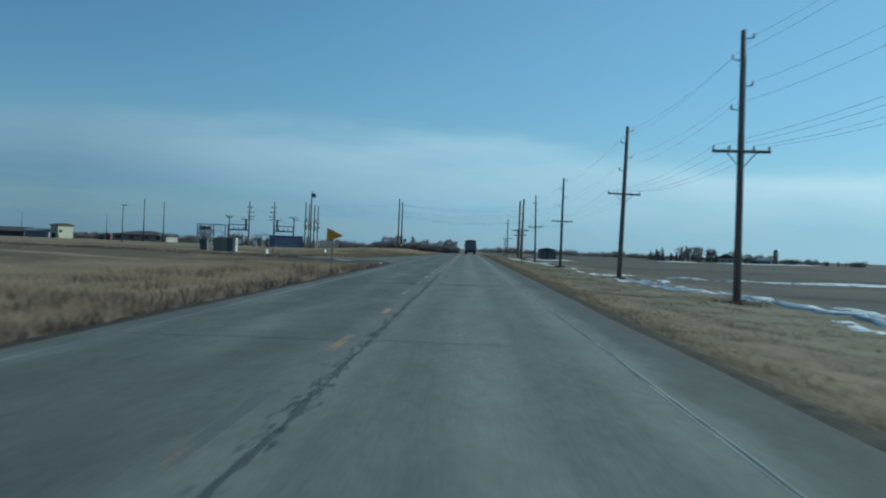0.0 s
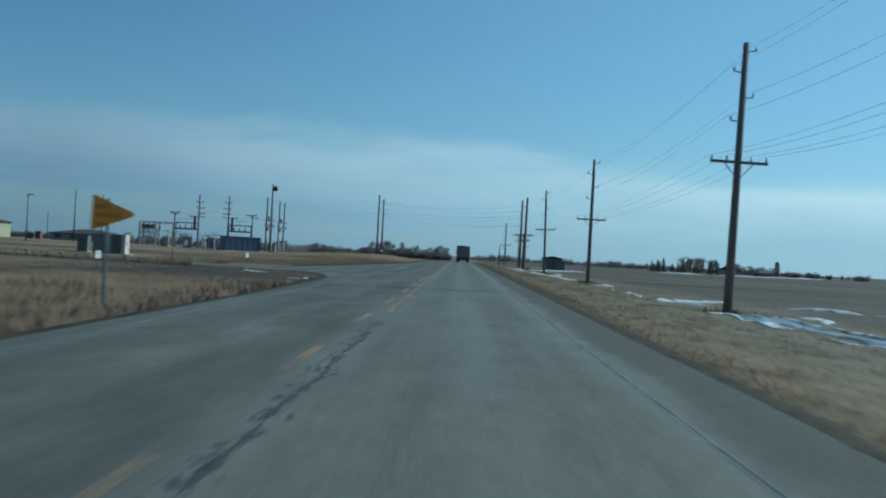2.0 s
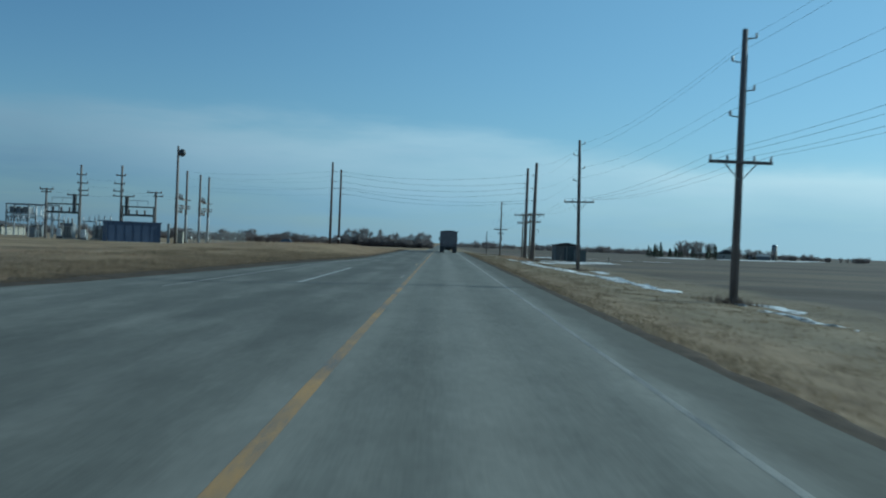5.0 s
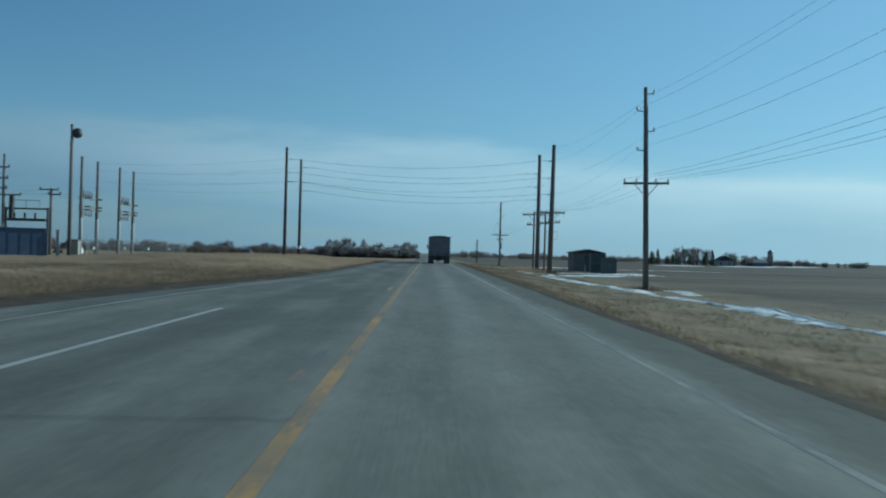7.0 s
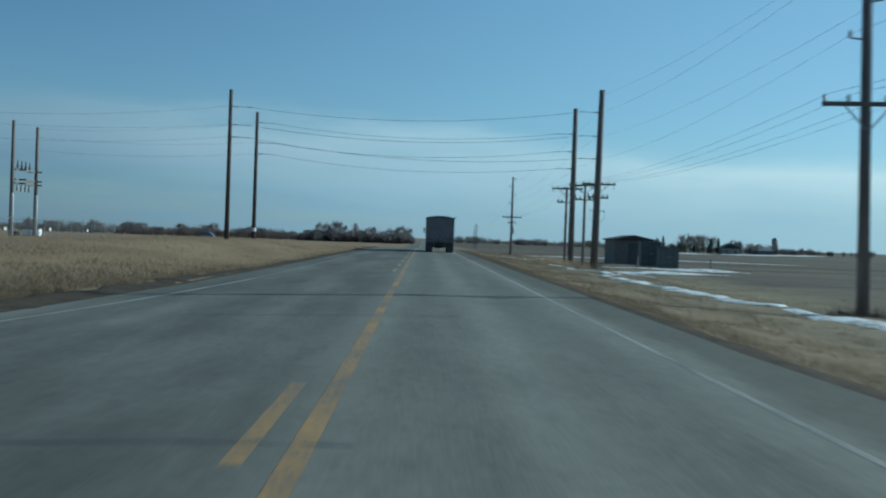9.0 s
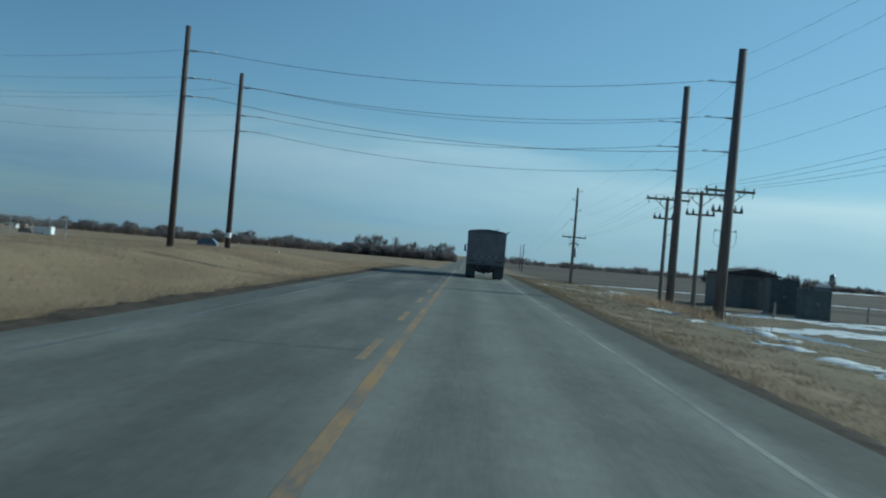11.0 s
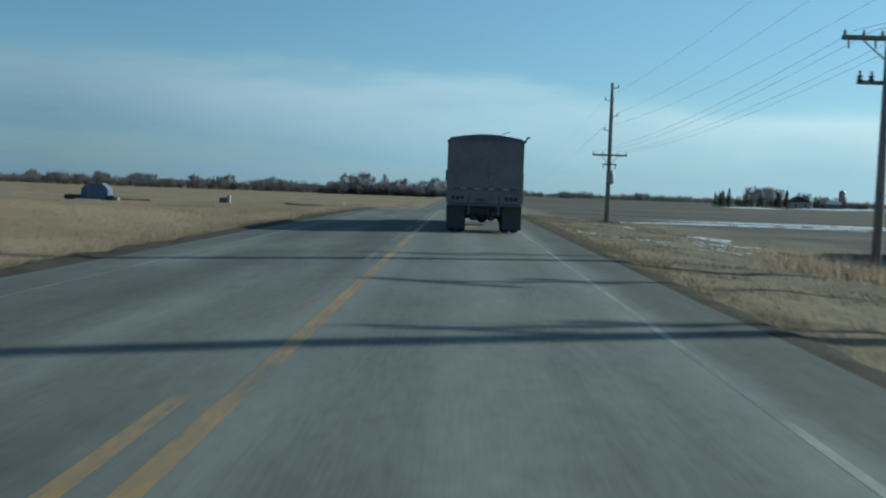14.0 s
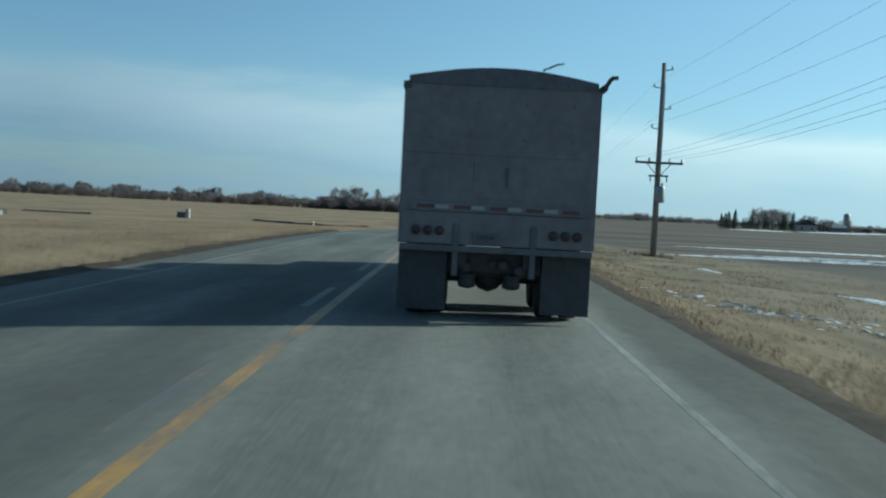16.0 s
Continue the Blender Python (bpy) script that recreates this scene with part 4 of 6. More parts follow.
def tee_pole(x, y, top, arms, label, mirror=1):
    t, h = plain_pole("structure_pole", x, y, top, .16, .12, M_POLE, label, group="substation structure poles")
    for dz, a, b in arms:
        part("crossarm", block(a, b, -.07, .07, h - dz - .06, h - dz + .06), M_POLE, t)
        for k in (a + .08, b - .08):
            part("insulator", lathe([(.03, 0), (.06, .03), (.035, .06), (.06, .09), (.035, .12), (.05, .15), (.02, .2)], 8, "z", None, (k, 0, h - dz + .06)), M_PORC, t)
    return t


tee_pole(-46.8, 196.5, 6.15, ((.12, -.85, .85), (.45, -.6, .6)), "wooden substation pole with short double crossarm")
tee_pole(-42.9, 197.1, 9.15, ((2.2, -.4, .9), (3.1, -.3, 1.0), (3.7, -1.6, 1.0), (1.2, -.5, .7)), "tall wooden substation pole with staggered crossarms")
tee_pole(-37.7, 196.4, 9.2, ((2.2, -.9, .4), (3.1, -1.0, .3), (3.7, -1.0, 1.6), (1.2, -.7, .5)), "tall wooden substation pole with staggered crossarms")
tee_pole(-33.9, 197.7, 6.25, ((.12, -1.1, .7), (.55, -.3, .9)), "wooden substation pole with short double crossarm")
for xa, xb, ya in ((-46.8, -42.9, 196.8), (-37.7, -33.9, 197.0)):
    g = thing("switch_platform", (xa + xb) / 2, ya, land(xa, ya), "steel beam platform with switches between substation poles", "substation structure", "switch platforms")
    hw = (xb - xa) / 2
    part("beam", block(-hw, hw, -.55, -.4, 3.05, 3.28), M_DKSTEEL, g)
    part("beam", block(-hw, hw, .4, .55, 3.05, 3.28), M_DKSTEEL, g)
    part("upper_beam", block(-hw, hw, -.06, .06, 4.1, 4.25), M_DKSTEEL, g)
    for s in (-1, 1):
        part("leg", block(s * hw - .08, s * hw + .08, -.08, .08, -.3, 4.3), M_DKSTEEL, g)
    for k in range(3):
        part("switch", lathe([(.06, 3.28), (.13, 3.34), (.08, 3.42), (.13, 3.5), (.08, 3.6), (.13, 3.68), (.06, 3.8)], 8, "z", None, (-hw * .5 + k * hw * .5, -.45, 0)), M_PORC, g)
    s = 1 if xa < -40 else -1
    part("capacitor_stack", block(s * hw * .72 - .17, s * hw * .72 + .17, -.3, .2, 3.28, 5.4, .03), M_DKSTEEL, g)
    part("top_rail", rod((-hw * .7, 0, 4.95), (hw * .6, 0, 4.95), .03, .03, 6), M_STEEL, g)
    for k in (-.7, -.05, .6):
        part("rail_post", rod((hw * k, 0, 4.2), (hw * k, 0, 4.95), .025, .025, 6), M_STEEL, g)

g = thing("steel_gantry", -53.5, 208.0, land(-53.5, 208), "grey lattice steel bus gantry with hanging insulators", "substation structure")
for x in (-2.6, .3, 3.4):
    for y in (-1.2, 1.2):
        part("leg", block(x - .09, x + .09, y - .09, y + .09, -.3, 4.3), M_STEEL, g)
for z in (4.2, 3.0, 2.5):
    for y in (-1.2, 1.2):
        part("beam", block(-2.7, 3.5 if z > 4 else .4, y - .07, y + .07, z - .08, z + .08), M_STEEL, g)
for k in range(8):
    a = -2.5 + k * .72
    part("lattice_bar", rod((a, -1.2, 3.05 if a < 0 else 3.9), (a + .42, -1.2, 4.15), .03, .03, 5), M_STEEL, g)
for k in range(7):
    part("hanging_insulator", lathe([(.05, 1.9), (.11, 1.95), (.06, 2.05), (.11, 2.15), (.06, 2.25), (.11, 2.35), (.04, 2.5)], 8, "z", None, (-2.3 + k * .4, -1.2, 0)), M_PORC, g)


def power_transformer(x, y, s, label):
    t = thing("power_transformer", x, y, land(x, y), label, "transformer", "substation transformers")
    part("tank", block(-.8 * s, .8 * s, -.55 * s, .55 * s, .15, 1.9 * s, .05), M_GREYWALL, t)
    part("plinth", block(-1.0 * s, 1.0 * s, -.75 * s, .75 * s, -.3, .15), M_CONCRETE, t)
    for k in range(5):
        part("radiator_fin", block(-.7 * s + k * .33 * s, -.58 * s + k * .33 * s, -.85 * s, -.56 * s, .35, 1.6 * s), M_GREYWALL, t)
    for k in (-.5, 0, .5):
        part("bushing", lathe([(.05, 1.9 * s), (.11, 1.96 * s), (.06, 2.05 * s), (.10, 2.15 * s), (.05, 2.25 * s), (.08, 2.35 * s), (.03, 2.55 * s)], 8, "z", None, (k * s, 0, 0)), M_PORC, t)
    return t


for x, y, s in ((-45.2, 199.5, 1.0), (-41.6, 200.5, .9), (-38.9, 200.0, .85), (-50.2, 203.0, .8)):
    power_transformer(x, y, s, "grey oil-filled power transformer on concrete plinth")
for k, (x, y) in enumerate(((-40.6, 192.5), (-38.0, 192.0), (-36.8, 194.5), (-43.8, 193.5), (-47.6, 195.0), (-49.0, 199.0))):
    t = thing("circuit_breaker", x, y, land(x, y), "upright substation breaker with porcelain bushings", "circuit breaker", "substation breakers")
    part("frame", block(-.35, .35, -.3, .3, -.2, .9, .02), M_DKSTEEL if k % 2 else M_GREYWALL, t)
    part("cabinet", block(-.28, .28, -.42, -.3, .3, 1.2, .02), M_WHITE if k in (0, 3) else M_GREYWALL, t)
    for a in (-.25, 0, .25):
        part("bushing", lathe([(.04, .9), (.09, .98), (.05, 1.1), (.09, 1.22), (.05, 1.34), (.09, 1.46), (.05, 1.58), (.03, 1.9)], 8, "z", None, (a, 0, 0)), M_PORC, t)

# switch boxes hung in the fuller half of the gantry
for k in range(3):
    part("switch_box", block(-2.35 + k * .9, -1.75 + k * .9, -.9, .7, 2.95, 3.85, .04), M_GREYWALL, g, "grey hanging switch box")
    part("drop_lead", rod((-2.05 + k * .9, -.1, 1.3), (-2.05 + k * .9, -.1, 2.95), .05, .04, 6), M_GREYPORC, g)
# pale insulator strings and bus bars in the gantry
for k in range(5):
    for y in (-.4, 1.2):
        part("hanging_insulator", lathe([(.04, 2.75), (.10, 2.8), (.06, 2.95), (.10, 3.1), (.06, 3.25), (.10, 3.4), (.06, 3.55), (.04, 4.15)], 8, "z", None, (-2.2 + k * 1.05, y, 0)), M_GREYPORC, g)
for y in (-.4, .4):
    part("bus_bar", rod((-2.5, y, 2.72), (3.3, y, 2.72), .045, .045, 6), M_STEEL, g)
for x in (-2.6, .3):
    for z0 in (0.2, 1.4):
        part("cross_brace", rod((x, -1.15, z0), (x, 1.15, z0 + 1.2), .03, .03, 5), M_STEEL, g)
for x, y, s in ((-41.2, 195.6, 1.0), (-39.2, 195.2, 1.1), (-35.6, 193.0, .9), (-45.0, 195.8, 1.0), (-52.0, 202.5, 1.0), (-49.6, 204.5, 1.1)):
    t = thing("disconnect_switch", x, y, land(x, y), "steel stand with three porcelain disconnect switches", "electrical switch", "substation switches")
    for a in (-.6, .6):
        part("post", rod((a, 0, -.3), (a, 0, 2.1 * s), .06, .05, 6), M_STEEL, t)
    part("crossbeam", block(-.85, .85, -.08, .08, 2.1 * s, 2.1 * s + .12), M_STEEL, t)
    for a in (-.7, 0, .7):
        part("insulator", lathe([(.04, 2.1 * s + .12), (.09, 2.1 * s + .18), (.05, 2.1 * s + .28), (.09, 2.1 * s + .38), (.05, 2.1 * s + .5), (.03, 2.1 * s + .62)], 8, "z", None, (a, 0, 0)), M_GREYPORC, t)
        part("blade", rod((a, -.1, 2.1 * s + .6), (a, .35, 2.1 * s + .95), .018, .018, 5), M_STEEL, t)
for za, zb in ((7.6, 7.5), (6.8, 6.6), (5.6, 5.6)):
    wire((-42.9, 197.1, za), (-37.7, 196.4, zb), .25)
for za in (6.1, 5.8):
    wire((-46.8, 196.5, za), (-42.9, 197.1, za), .15)
    wire((-37.7, 196.4, za), (-33.9, 197.7, za), .15)
    wire((-33.9, 197.7, za), (-31.9, 199.9, za - .4), .15)
t = thing("equipment_box", -81.2, 219, land(-81.2, 219), "dark dented equipment box beside a rust-red one", "equipment box", "yard equipment boxes")
part("body", block(-.55, .55, -.5, .5, -.1, 1.1, .06), M_DKSTEEL, t)
part("lid", block(-.6, .6, -.55, .55, 1.1, 1.18, .02), M_DKSTEEL, t)
t = thing("equipment_box", -79.6, 219.4, land(-79.6, 219.4), "rust-red steel equipment box standing in grass", "equipment box", "yard equipment boxes")
part("body", block(-.5, .5, -.5, .5, -.1, 1.4, .06), M_RUST, t)
part("lid", block(-.54, .54, -.55, .55, 1.4, 1.47, .02), M_RUST, t)


# chain-link fence round the yard
def chain_fence(a, b, label, plates=(), tall=1.55):
    """Posts, rails and diagonal wire net from a to b (x, y); plates hang at those metres from a."""
    a, b = Vector((*a, 0)), Vector((*b, 0))
    run = (b - a).length
    u = (b - a) / run
    n = Vector((u.y, -u.x, 0))
    t = thing("chain_link_fence", a.x, a.y, 0, label, "fence", "substation yard fence", math.degrees(math.atan2(u.y, u.x)))

    def ground(d):
        return land(a.x + u.x * d, a.y + u.y * d)

    count = max(1, round(run / 3.05))
    for k in range(count + 1):
        d = run * k / count
        g = ground(d)
        thick = .045 if k in (0, count) else .03
        p = part("post", rod((d, 0, g - .3), (d, 0, g + tall + .03), thick, thick, 8), M_STEEL, t)
        part("cap", lathe([(thick + .008, 0), (thick + .004, .03), (.008, .05)], 8, "z", None, (d, 0, g + tall + .03)), M_STEEL, p)
        if k < count:
            e = run * (k + 1) / count
            part("top_rail", rod((d, 0, g + tall - .02), (e, 0, ground(e) + tall - .02), .021, .021, 6), M_STEEL, t)
    vs, fs, r, pitch = [], [], .0016, .09
    for side in (-1, 1):
        for k in range(int((run + tall) / pitch)):
            d0 = k * pitch - (tall if side > 0 else 0)
            d1 = d0 + tall
            lo, hi = (0.0, 1.0)
            if d0 < 0:
                lo = -d0 / tall
            if d1 > run:
                hi = (run - d0) / tall
            if hi - lo < .02:
                continue
            base = len(vs)
            for f in (lo, hi):
                d = d0 + f * tall
                z = ground(d) + .03 + (f if side > 0 else 1 - f) * (tall - .05)
                vs += [(d - r, .034, z - r), (d + r, .034, z - r), (d, .034 + 2 * r, z + r)]
            fs += [(base + q, base + (q + 1) % 3, base + 3 + (q + 1) % 3, base + 3 + q) for q in range(3)]
    net = raw("wire_net", vs, fs, M_CHAIN, t)
    tagged(net, "galvanised diamond wire net", kind="stuff")
    for d in plates:
        g = ground(d)
        q = part("notice_plate", block(d - .2, d + .2, -.052, -.046, g + .64, g + .84, .002), M_WHITE, t, "small white notice plate")
        for k, wd in enumerate((.13, .15, .1)):
            part("text_bar", block(d - wd, d + wd, -.056, -.0525, g + .785 - k * .05, g + .8 - k * .05), M_DKSTEEL, q)
    return t


chain_fence((-27.9, 190.0), (-28.8, 227.6), "galvanised chain-link fence hung with white notice plates", (1.9, 11.2, 20.0, 29.2))
chain_fence((-58.6, 189.6), (-36.6, 187.8), "galvanised chain-link fence before the substation yard")

for x, y, top in ((-66.3, 202.8, 9.2), (-66.0, 215.2, 9.0)):
    plain_pole("mast", x, y, top, .14, .08, M_DKSTEEL, "slender dark steel lightning mast", "mast", "lightning masts")
t, h = plain_pole("street_lamp", -55.5, 159.5, 6.2, .09, .06, M_DKSTEEL, "dark slim street lamp with flat head", "street lamp")
part("head", block(-.15, .75, -.14, .14, h, h + .13, .03), M_DKSTEEL, t)
plain_pole("mast", -96, 262, 6.5, .1, .07, M_DKSTEEL, "slender dark steel lightning mast", "mast", "lightning masts")
plain_pole("mast", -132, 290, 7.0, .1, .07, M_DKSTEEL, "slender dark steel lightning mast", "mast", "lightning masts")


# ---- buildings behind ----
def gable_house(name, x0, x1, y0, y1, eave, ridge, wall, roof, label, along_x=True, windows=(), rz=0):
    cx, cy = (x0 + x1) / 2, (y0 + y1) / 2
    z = land(cx, cy)
    t = thing(name, cx, cy, z, label, "building", rz=rz)
    hx, hy = (x1 - x0) / 2, (y1 - y0) / 2
    part("wall", block(-hx, hx, -hy, hy, -.6, eave), wall, t)
    o = .35
    if along_x:
        bm = prism([(-hy - o, eave - .12), (hy + o, eave - .12), (hy + o, eave + .04), (0, ridge), (-hy - o, eave + .04)], -hx - o, hx + o)
        bm.transform(Matrix.Rotation(radians(90), 4, "Z"))
    else:
        bm = prism([(-hx - o, eave - .12), (hx + o, eave - .12), (hx + o, eave + .04), (0, ridge), (-hx - o, eave + .04)], -hy - o, hy + o)
    part("roof", bm, roof, t)
    for wx, wz, ww, wh in windows:
        f = part("window", block(wx - ww / 2 - .06, wx + ww / 2 + .06, -hy - .05, -hy + .02, wz - .06, wz + wh + .06), M_WHITE, t, "white window frame")
        part("pane", block(wx - ww / 2, wx + ww / 2, -hy - .07, -hy - .045, wz, wz + wh), M_GLASS, f)
    return t


def hip_roof(hx, hy, eave, ridge, o=.5):
    bm = bmesh.new()
    lo = [bm.verts.new((x, y, eave)) for x, y in ((-hx - o, -hy - o), (hx + o, -hy - o), (hx + o, hy + o), (-hx - o, hy + o))]
    dn = [bm.verts.new((v.co.x, v.co.y, eave - .18)) for v in lo]
    a, b = bm.verts.new((-hx + hy, 0, ridge)), bm.verts.new((hx - hy, 0, ridge))
    for f in ((lo[0], lo[1], b, a), (lo[1], lo[2], b), (lo[2], lo[3], a, b), (lo[3], lo[0], a), dn[::-1]):
        bm.faces.new(f)
    for k in range(4):
        bm.faces.new((dn[k], dn[(k + 1) % 4], lo[(k + 1) % 4], lo[k]))
    return bm


t = thing("long_shed", -83.0, 255, land(-83.0, 255), "low long building with dark hipped roof and pale walls", "building")
part("wall", block(-7, 7, -5, 5, -.6, 1.85), M_DRABWALL, t)
part("roof", hip_roof(7, 5, 1.9, 2.95), M_ROOF, t)
for wx in (-5.5, -2, 1.5, 5):
    f = part("window", block(wx - .8, wx + .8, -5.05, -4.98, .75, 1.6), M_DRABWALL, t)
    part("pane", block(wx - .72, wx + .72, -5.07, -5.045, .81, 1.54), M_GLASS, f)
t = gable_house("control_house", -113.0, -108.8, 266.4, 270.8, 4.0, 4.45, M_CREAM, M_ROOF, "cream two-storey control house with dark overhanging roof", True, [(-.9, 2.3, 1.0, .9), (.8, 2.3, 1.0, .9), (-.2, .2, 2.2, 1.5)], -40)
part("annex", block(2.1, 3.3, -2.6, 1.4, -.6, 1.25, .05), M_CREAM, t, "low cream annex")
part("side_window", block(2.09, 2.13, -1.9, -1.0, 1.9, 2.6), M_GLASS, t)
gable_house("metal_shed", -121, -115.2, 268, 274, 2.1, 2.9, M_GREYWALL, M_GREYWALL, "grey metal shed beside the cream house")
gable_house("dark_barn", -150, -124, 274, 284, 2.0, 3.3, M_ROOF, M_ROOF, "long dark low barn among field edges", True, [(-8, .3, 2, 1)])
t = thing("parked_trailer", -146, 262, land(-146, 262), "white boxy trailer parked by dark barn", "trailer")
part("box", block(-3.5, 3.5, -1.1, 1.1, .7, 2.4, .06), M_WHITE, t)
for s in (-.6, .6):
    part("wheel", lathe([(.2, -.12), (.36, -.1), (.36, .1), (.2, .12)], 12, "y", None, (s, -1.05, .36)), M_RUBBER, t)
part("drawbar", rod((3.5, 0, .75), (4.8, 0, .6), .06, .05, 6), M_DKSTEEL, t)
t = thing("parked_trailer", -99.4, 385, land(-99.4, 385) - .5, "white box trailer behind a dark tractor far out in dry grass", "trailer")
part("box", block(-1.2, 2.6, -1.1, 1.1, .55, 2.15, .06), M_WHITE, t)
part("nose", block(2.6, 3.0, -1.05, 1.05, .5, 2.4, .05), M_WHITE, t)
for s in (-.5, .9):
    part("wheel", lathe([(.2, -.12), (.40, -.1), (.40, .1), (.2, .12)], 12, "y", None, (s, -1.05, .40)), M_RUBBER, t)
t = thing("tractor", -102.6, 384, land(-102.6, 384) - .4, "dark brown tractor coupled to a white trailer", "tractor")
part("body", block(-.4, 1.1, -.55, .55, .6, 1.5, .08), M_RUST, t)
part("cab", block(-.9, .1, -.6, .6, .9, 2.3, .1), M_RUST, t)
for x, r in ((-.5, .75), (.8, .5)):
    for y in (-.75, .75):
        part("wheel", lathe([(r * .5, -.16), (r, -.13), (r, .13), (r * .5, .16)], 14, "y", None, (x, y, r)), M_RUBBER, t)
for x, y, w in ((-186, 540, 1.2), (-180, 540, 1.5), (-177, 540, 1.1), (-173.6, 540, 1.2)):
    t = thing("farm_tank", x, y, land(x, y), "low pale storage tank far out at the field edge", "tank", "far storage tanks")
    part("shell", lathe([(.1, -w), (.5, -w + .1), (.6, -w + .25), (.6, w - .25), (.5, w - .1), (.1, w)], 14, "x", None, (0, 0, .8)), M_TANWALL, t, smooth=True)
    for q in (-.6, .6):
        part("saddle", block(q * w - .1, q * w + .1, -.5, .5, -.3, .4, .02), M_CONCRETE, t)

M_TANCAB = mat("weathered_tan_enclosure_paint", (.13, .13, .108), (.20, .20, .168), 2, .6, 0, .05)
# roadside cabinets near the side road
t = thing("utility_cabinet", -24.3, 105.4, land(-24.3, 105.4), "grey-green utility cabinet with pale end door", "utility cabinet")
part("body", block(-1.9, -.45, -.5, .5, 0, 1.38, .03), M_TANCAB, t)
part("switch_bay", block(-.45, .25, -.5, .5, 0, 1.45, .03), M_CAB, t, "dark green-grey bay")
part("panel_seam", block(-1.2, -1.17, -.51, -.5, .1, 1.3), M_CAB, t)
part("lid", block(-1.95, -.46, -.55, .55, 1.38, 1.44, .02), M_CAB, t)
part("door", block(.25, .56, -.5, .5, .02, 1.5, .03), M_CONCRETE, t, "pale metal end door")
part("door_handle", block(.56, .59, -.2, -.14, .7, .95), M_DKSTEEL, t)
part("base", block(-2.0, .85, -.6, .6, -.3, .02), M_CONCRETE, t)
t = thing("utility_cabinet", -27.9, 107.6, land(-27.9, 107.6), "small dark utility cabinet on concrete pad", "utility cabinet")
part("body", block(-.4, .4, -.35, .35, 0, 1.15, .03), M_CAB, t)
part("base", block(-.5, .5, -.45, .45, -.3, .02), M_CONCRETE, t)
part("lid", block(-.43, .43, -.38, .38, 1.15, 1.2, .02), M_CAB, t)


def notice(x, y):
    t = thing("notice_sign", x, y, land(x, y), "small white notice plate on thin post in dry grass", "sign", "small notice signs", 52)
    z = .55 - land(x, y)
    part("post", rod((0, 0, -.3), (0, 0, z + .16), .022, .022, 6), M_DKSTEEL, t)
    p = part("plate", block(-.12, .12, -.035, -.022, z - .155, z + .155, .004), M_WHITE, t)
    for k, wd in enumerate((.075, .09, .06, .08)):
        part("text_bar", block(-wd, wd, -.039, -.0355, z + .09 - k * .065, z + .115 - k * .065), M_DKSTEEL, p)
    return t


notice(-13.5, 71.6)
notice(-12.85, 97.3)
for x, y, m, label, hh in ((-18.6, 99.7, M_REDPOST, "short faded red marker post in grass", .75), (-12.24, 301.8, M_WHITE, "short white marker post in dry grass", .5)):
    t = thing("marker_post", x, y, land(x, y), label, "marker post")
    part("post", lathe([(.06, -.2), (.06, hh), (.05, hh + .03), (.015, hh + .05)], 10), m, t, smooth=True)
    part("collar", lathe([(.062, hh * .7), (.066, hh * .72), (.066, hh * .78), (.062, hh * .8)], 10), M_DKSTEEL, t)

# pennant warning sign
sx, sy = -5.82, 51.2
sz = land(sx, sy)
t = thing("pennant_sign", sx, sy, sz, "faded yellow-orange pennant-shaped road sign on steel post", "road sign", rz=11)
part("post", block(-.03, .03, -.012, .03, -.4, 2.1 - sz, .004), M_STEEL, t, "grey steel channel post")
bm = bmesh.new()
pl = [(-.30, 1.43 - sz), (.50, 1.745 - sz), (.535, 1.79 - sz), (.50, 1.835 - sz), (-.28, 2.165 - sz), (-.31, 2.15 - sz), (-.325, 1.45 - sz)]
prism(pl, -.03, -.018, bm)
p = part("plate", bm, M_SIGN, t)
for a, b, z in ((-.24, .0, 1.93), (-.24, .26, 1.75), (-.24, .0, 1.57)):
    part("text_bar", block(a, b, -.035, -.0305, z - sz - .045, z - sz + .045), M_SIGNINK, p)
for z in (1.6, 2.0):
    part("bolt", rod((0, -.04, z - sz), (0, -.03, z - sz), .012, .012, 6), M_STEEL, p)

# ---- pump station beside the poles ----
t = thing("pump_shed", 19.4, 221.9, land(19.4, 221.9), "small dark grey-brown gabled pump shed on snowy ground", "shed")
part("wall", block(-1.72, 1.72, -2.4, 2.4, -.3, 2.15), M_SHED, t)
part("roof", prism([(-1.9, 2.1), (1.9, 2.1), (1.9, 2.22), (0, 2.58), (-1.9, 2.22)], -2.6, 2.6), M_ROOF, t)
part("door", block(-.5, .4, -2.45, -2.38, .05, 1.85), M_CAB, t)
part("door_handle", block(.25, .3, -2.5, -2.45, .9, 1.0), M_STEEL, t)
for k in range(8):
    part("batten", block(-1.5 + k * .4, -1.46 + k * .4, -2.425, -2.4, -.2, 1.98), M_SHED, t)
for x, y, hx, hh, label in ((19.2, 212.6, .8, 2.0, "dark metal equipment cabinet with double doors"), (19.7, 208.7, .73, 1.6, "low dark metal equipment cabinet with double doors")):
    t = thing("equipment_cabinet", x, y, land(x, y), label, "utility cabinet", "cabinets by the pump shed")
    part("body", block(-hx, hx, -.6, .6, .08, hh, .03), M_CAB, t)
    part("base", block(-hx - .08, hx + .08, -.68, .68, -.3, .08), M_CONCRETE, t)
    part("lid", block(-hx - .04, hx + .04, -.64, .64, hh, hh + .06, .02), M_CAB, t)
    for s in (-1, 1):
        d = part("door", block(min(0, s * hx) + .03, max(0, s * hx) - .03, -.625, -.6, .15, hh - .08), M_CAB, t)
        part("door_handle", block(s * .06 - .02, s * .06 + .02, -.65, -.625, hh * .5, hh * .5 + .15), M_STEEL, d)
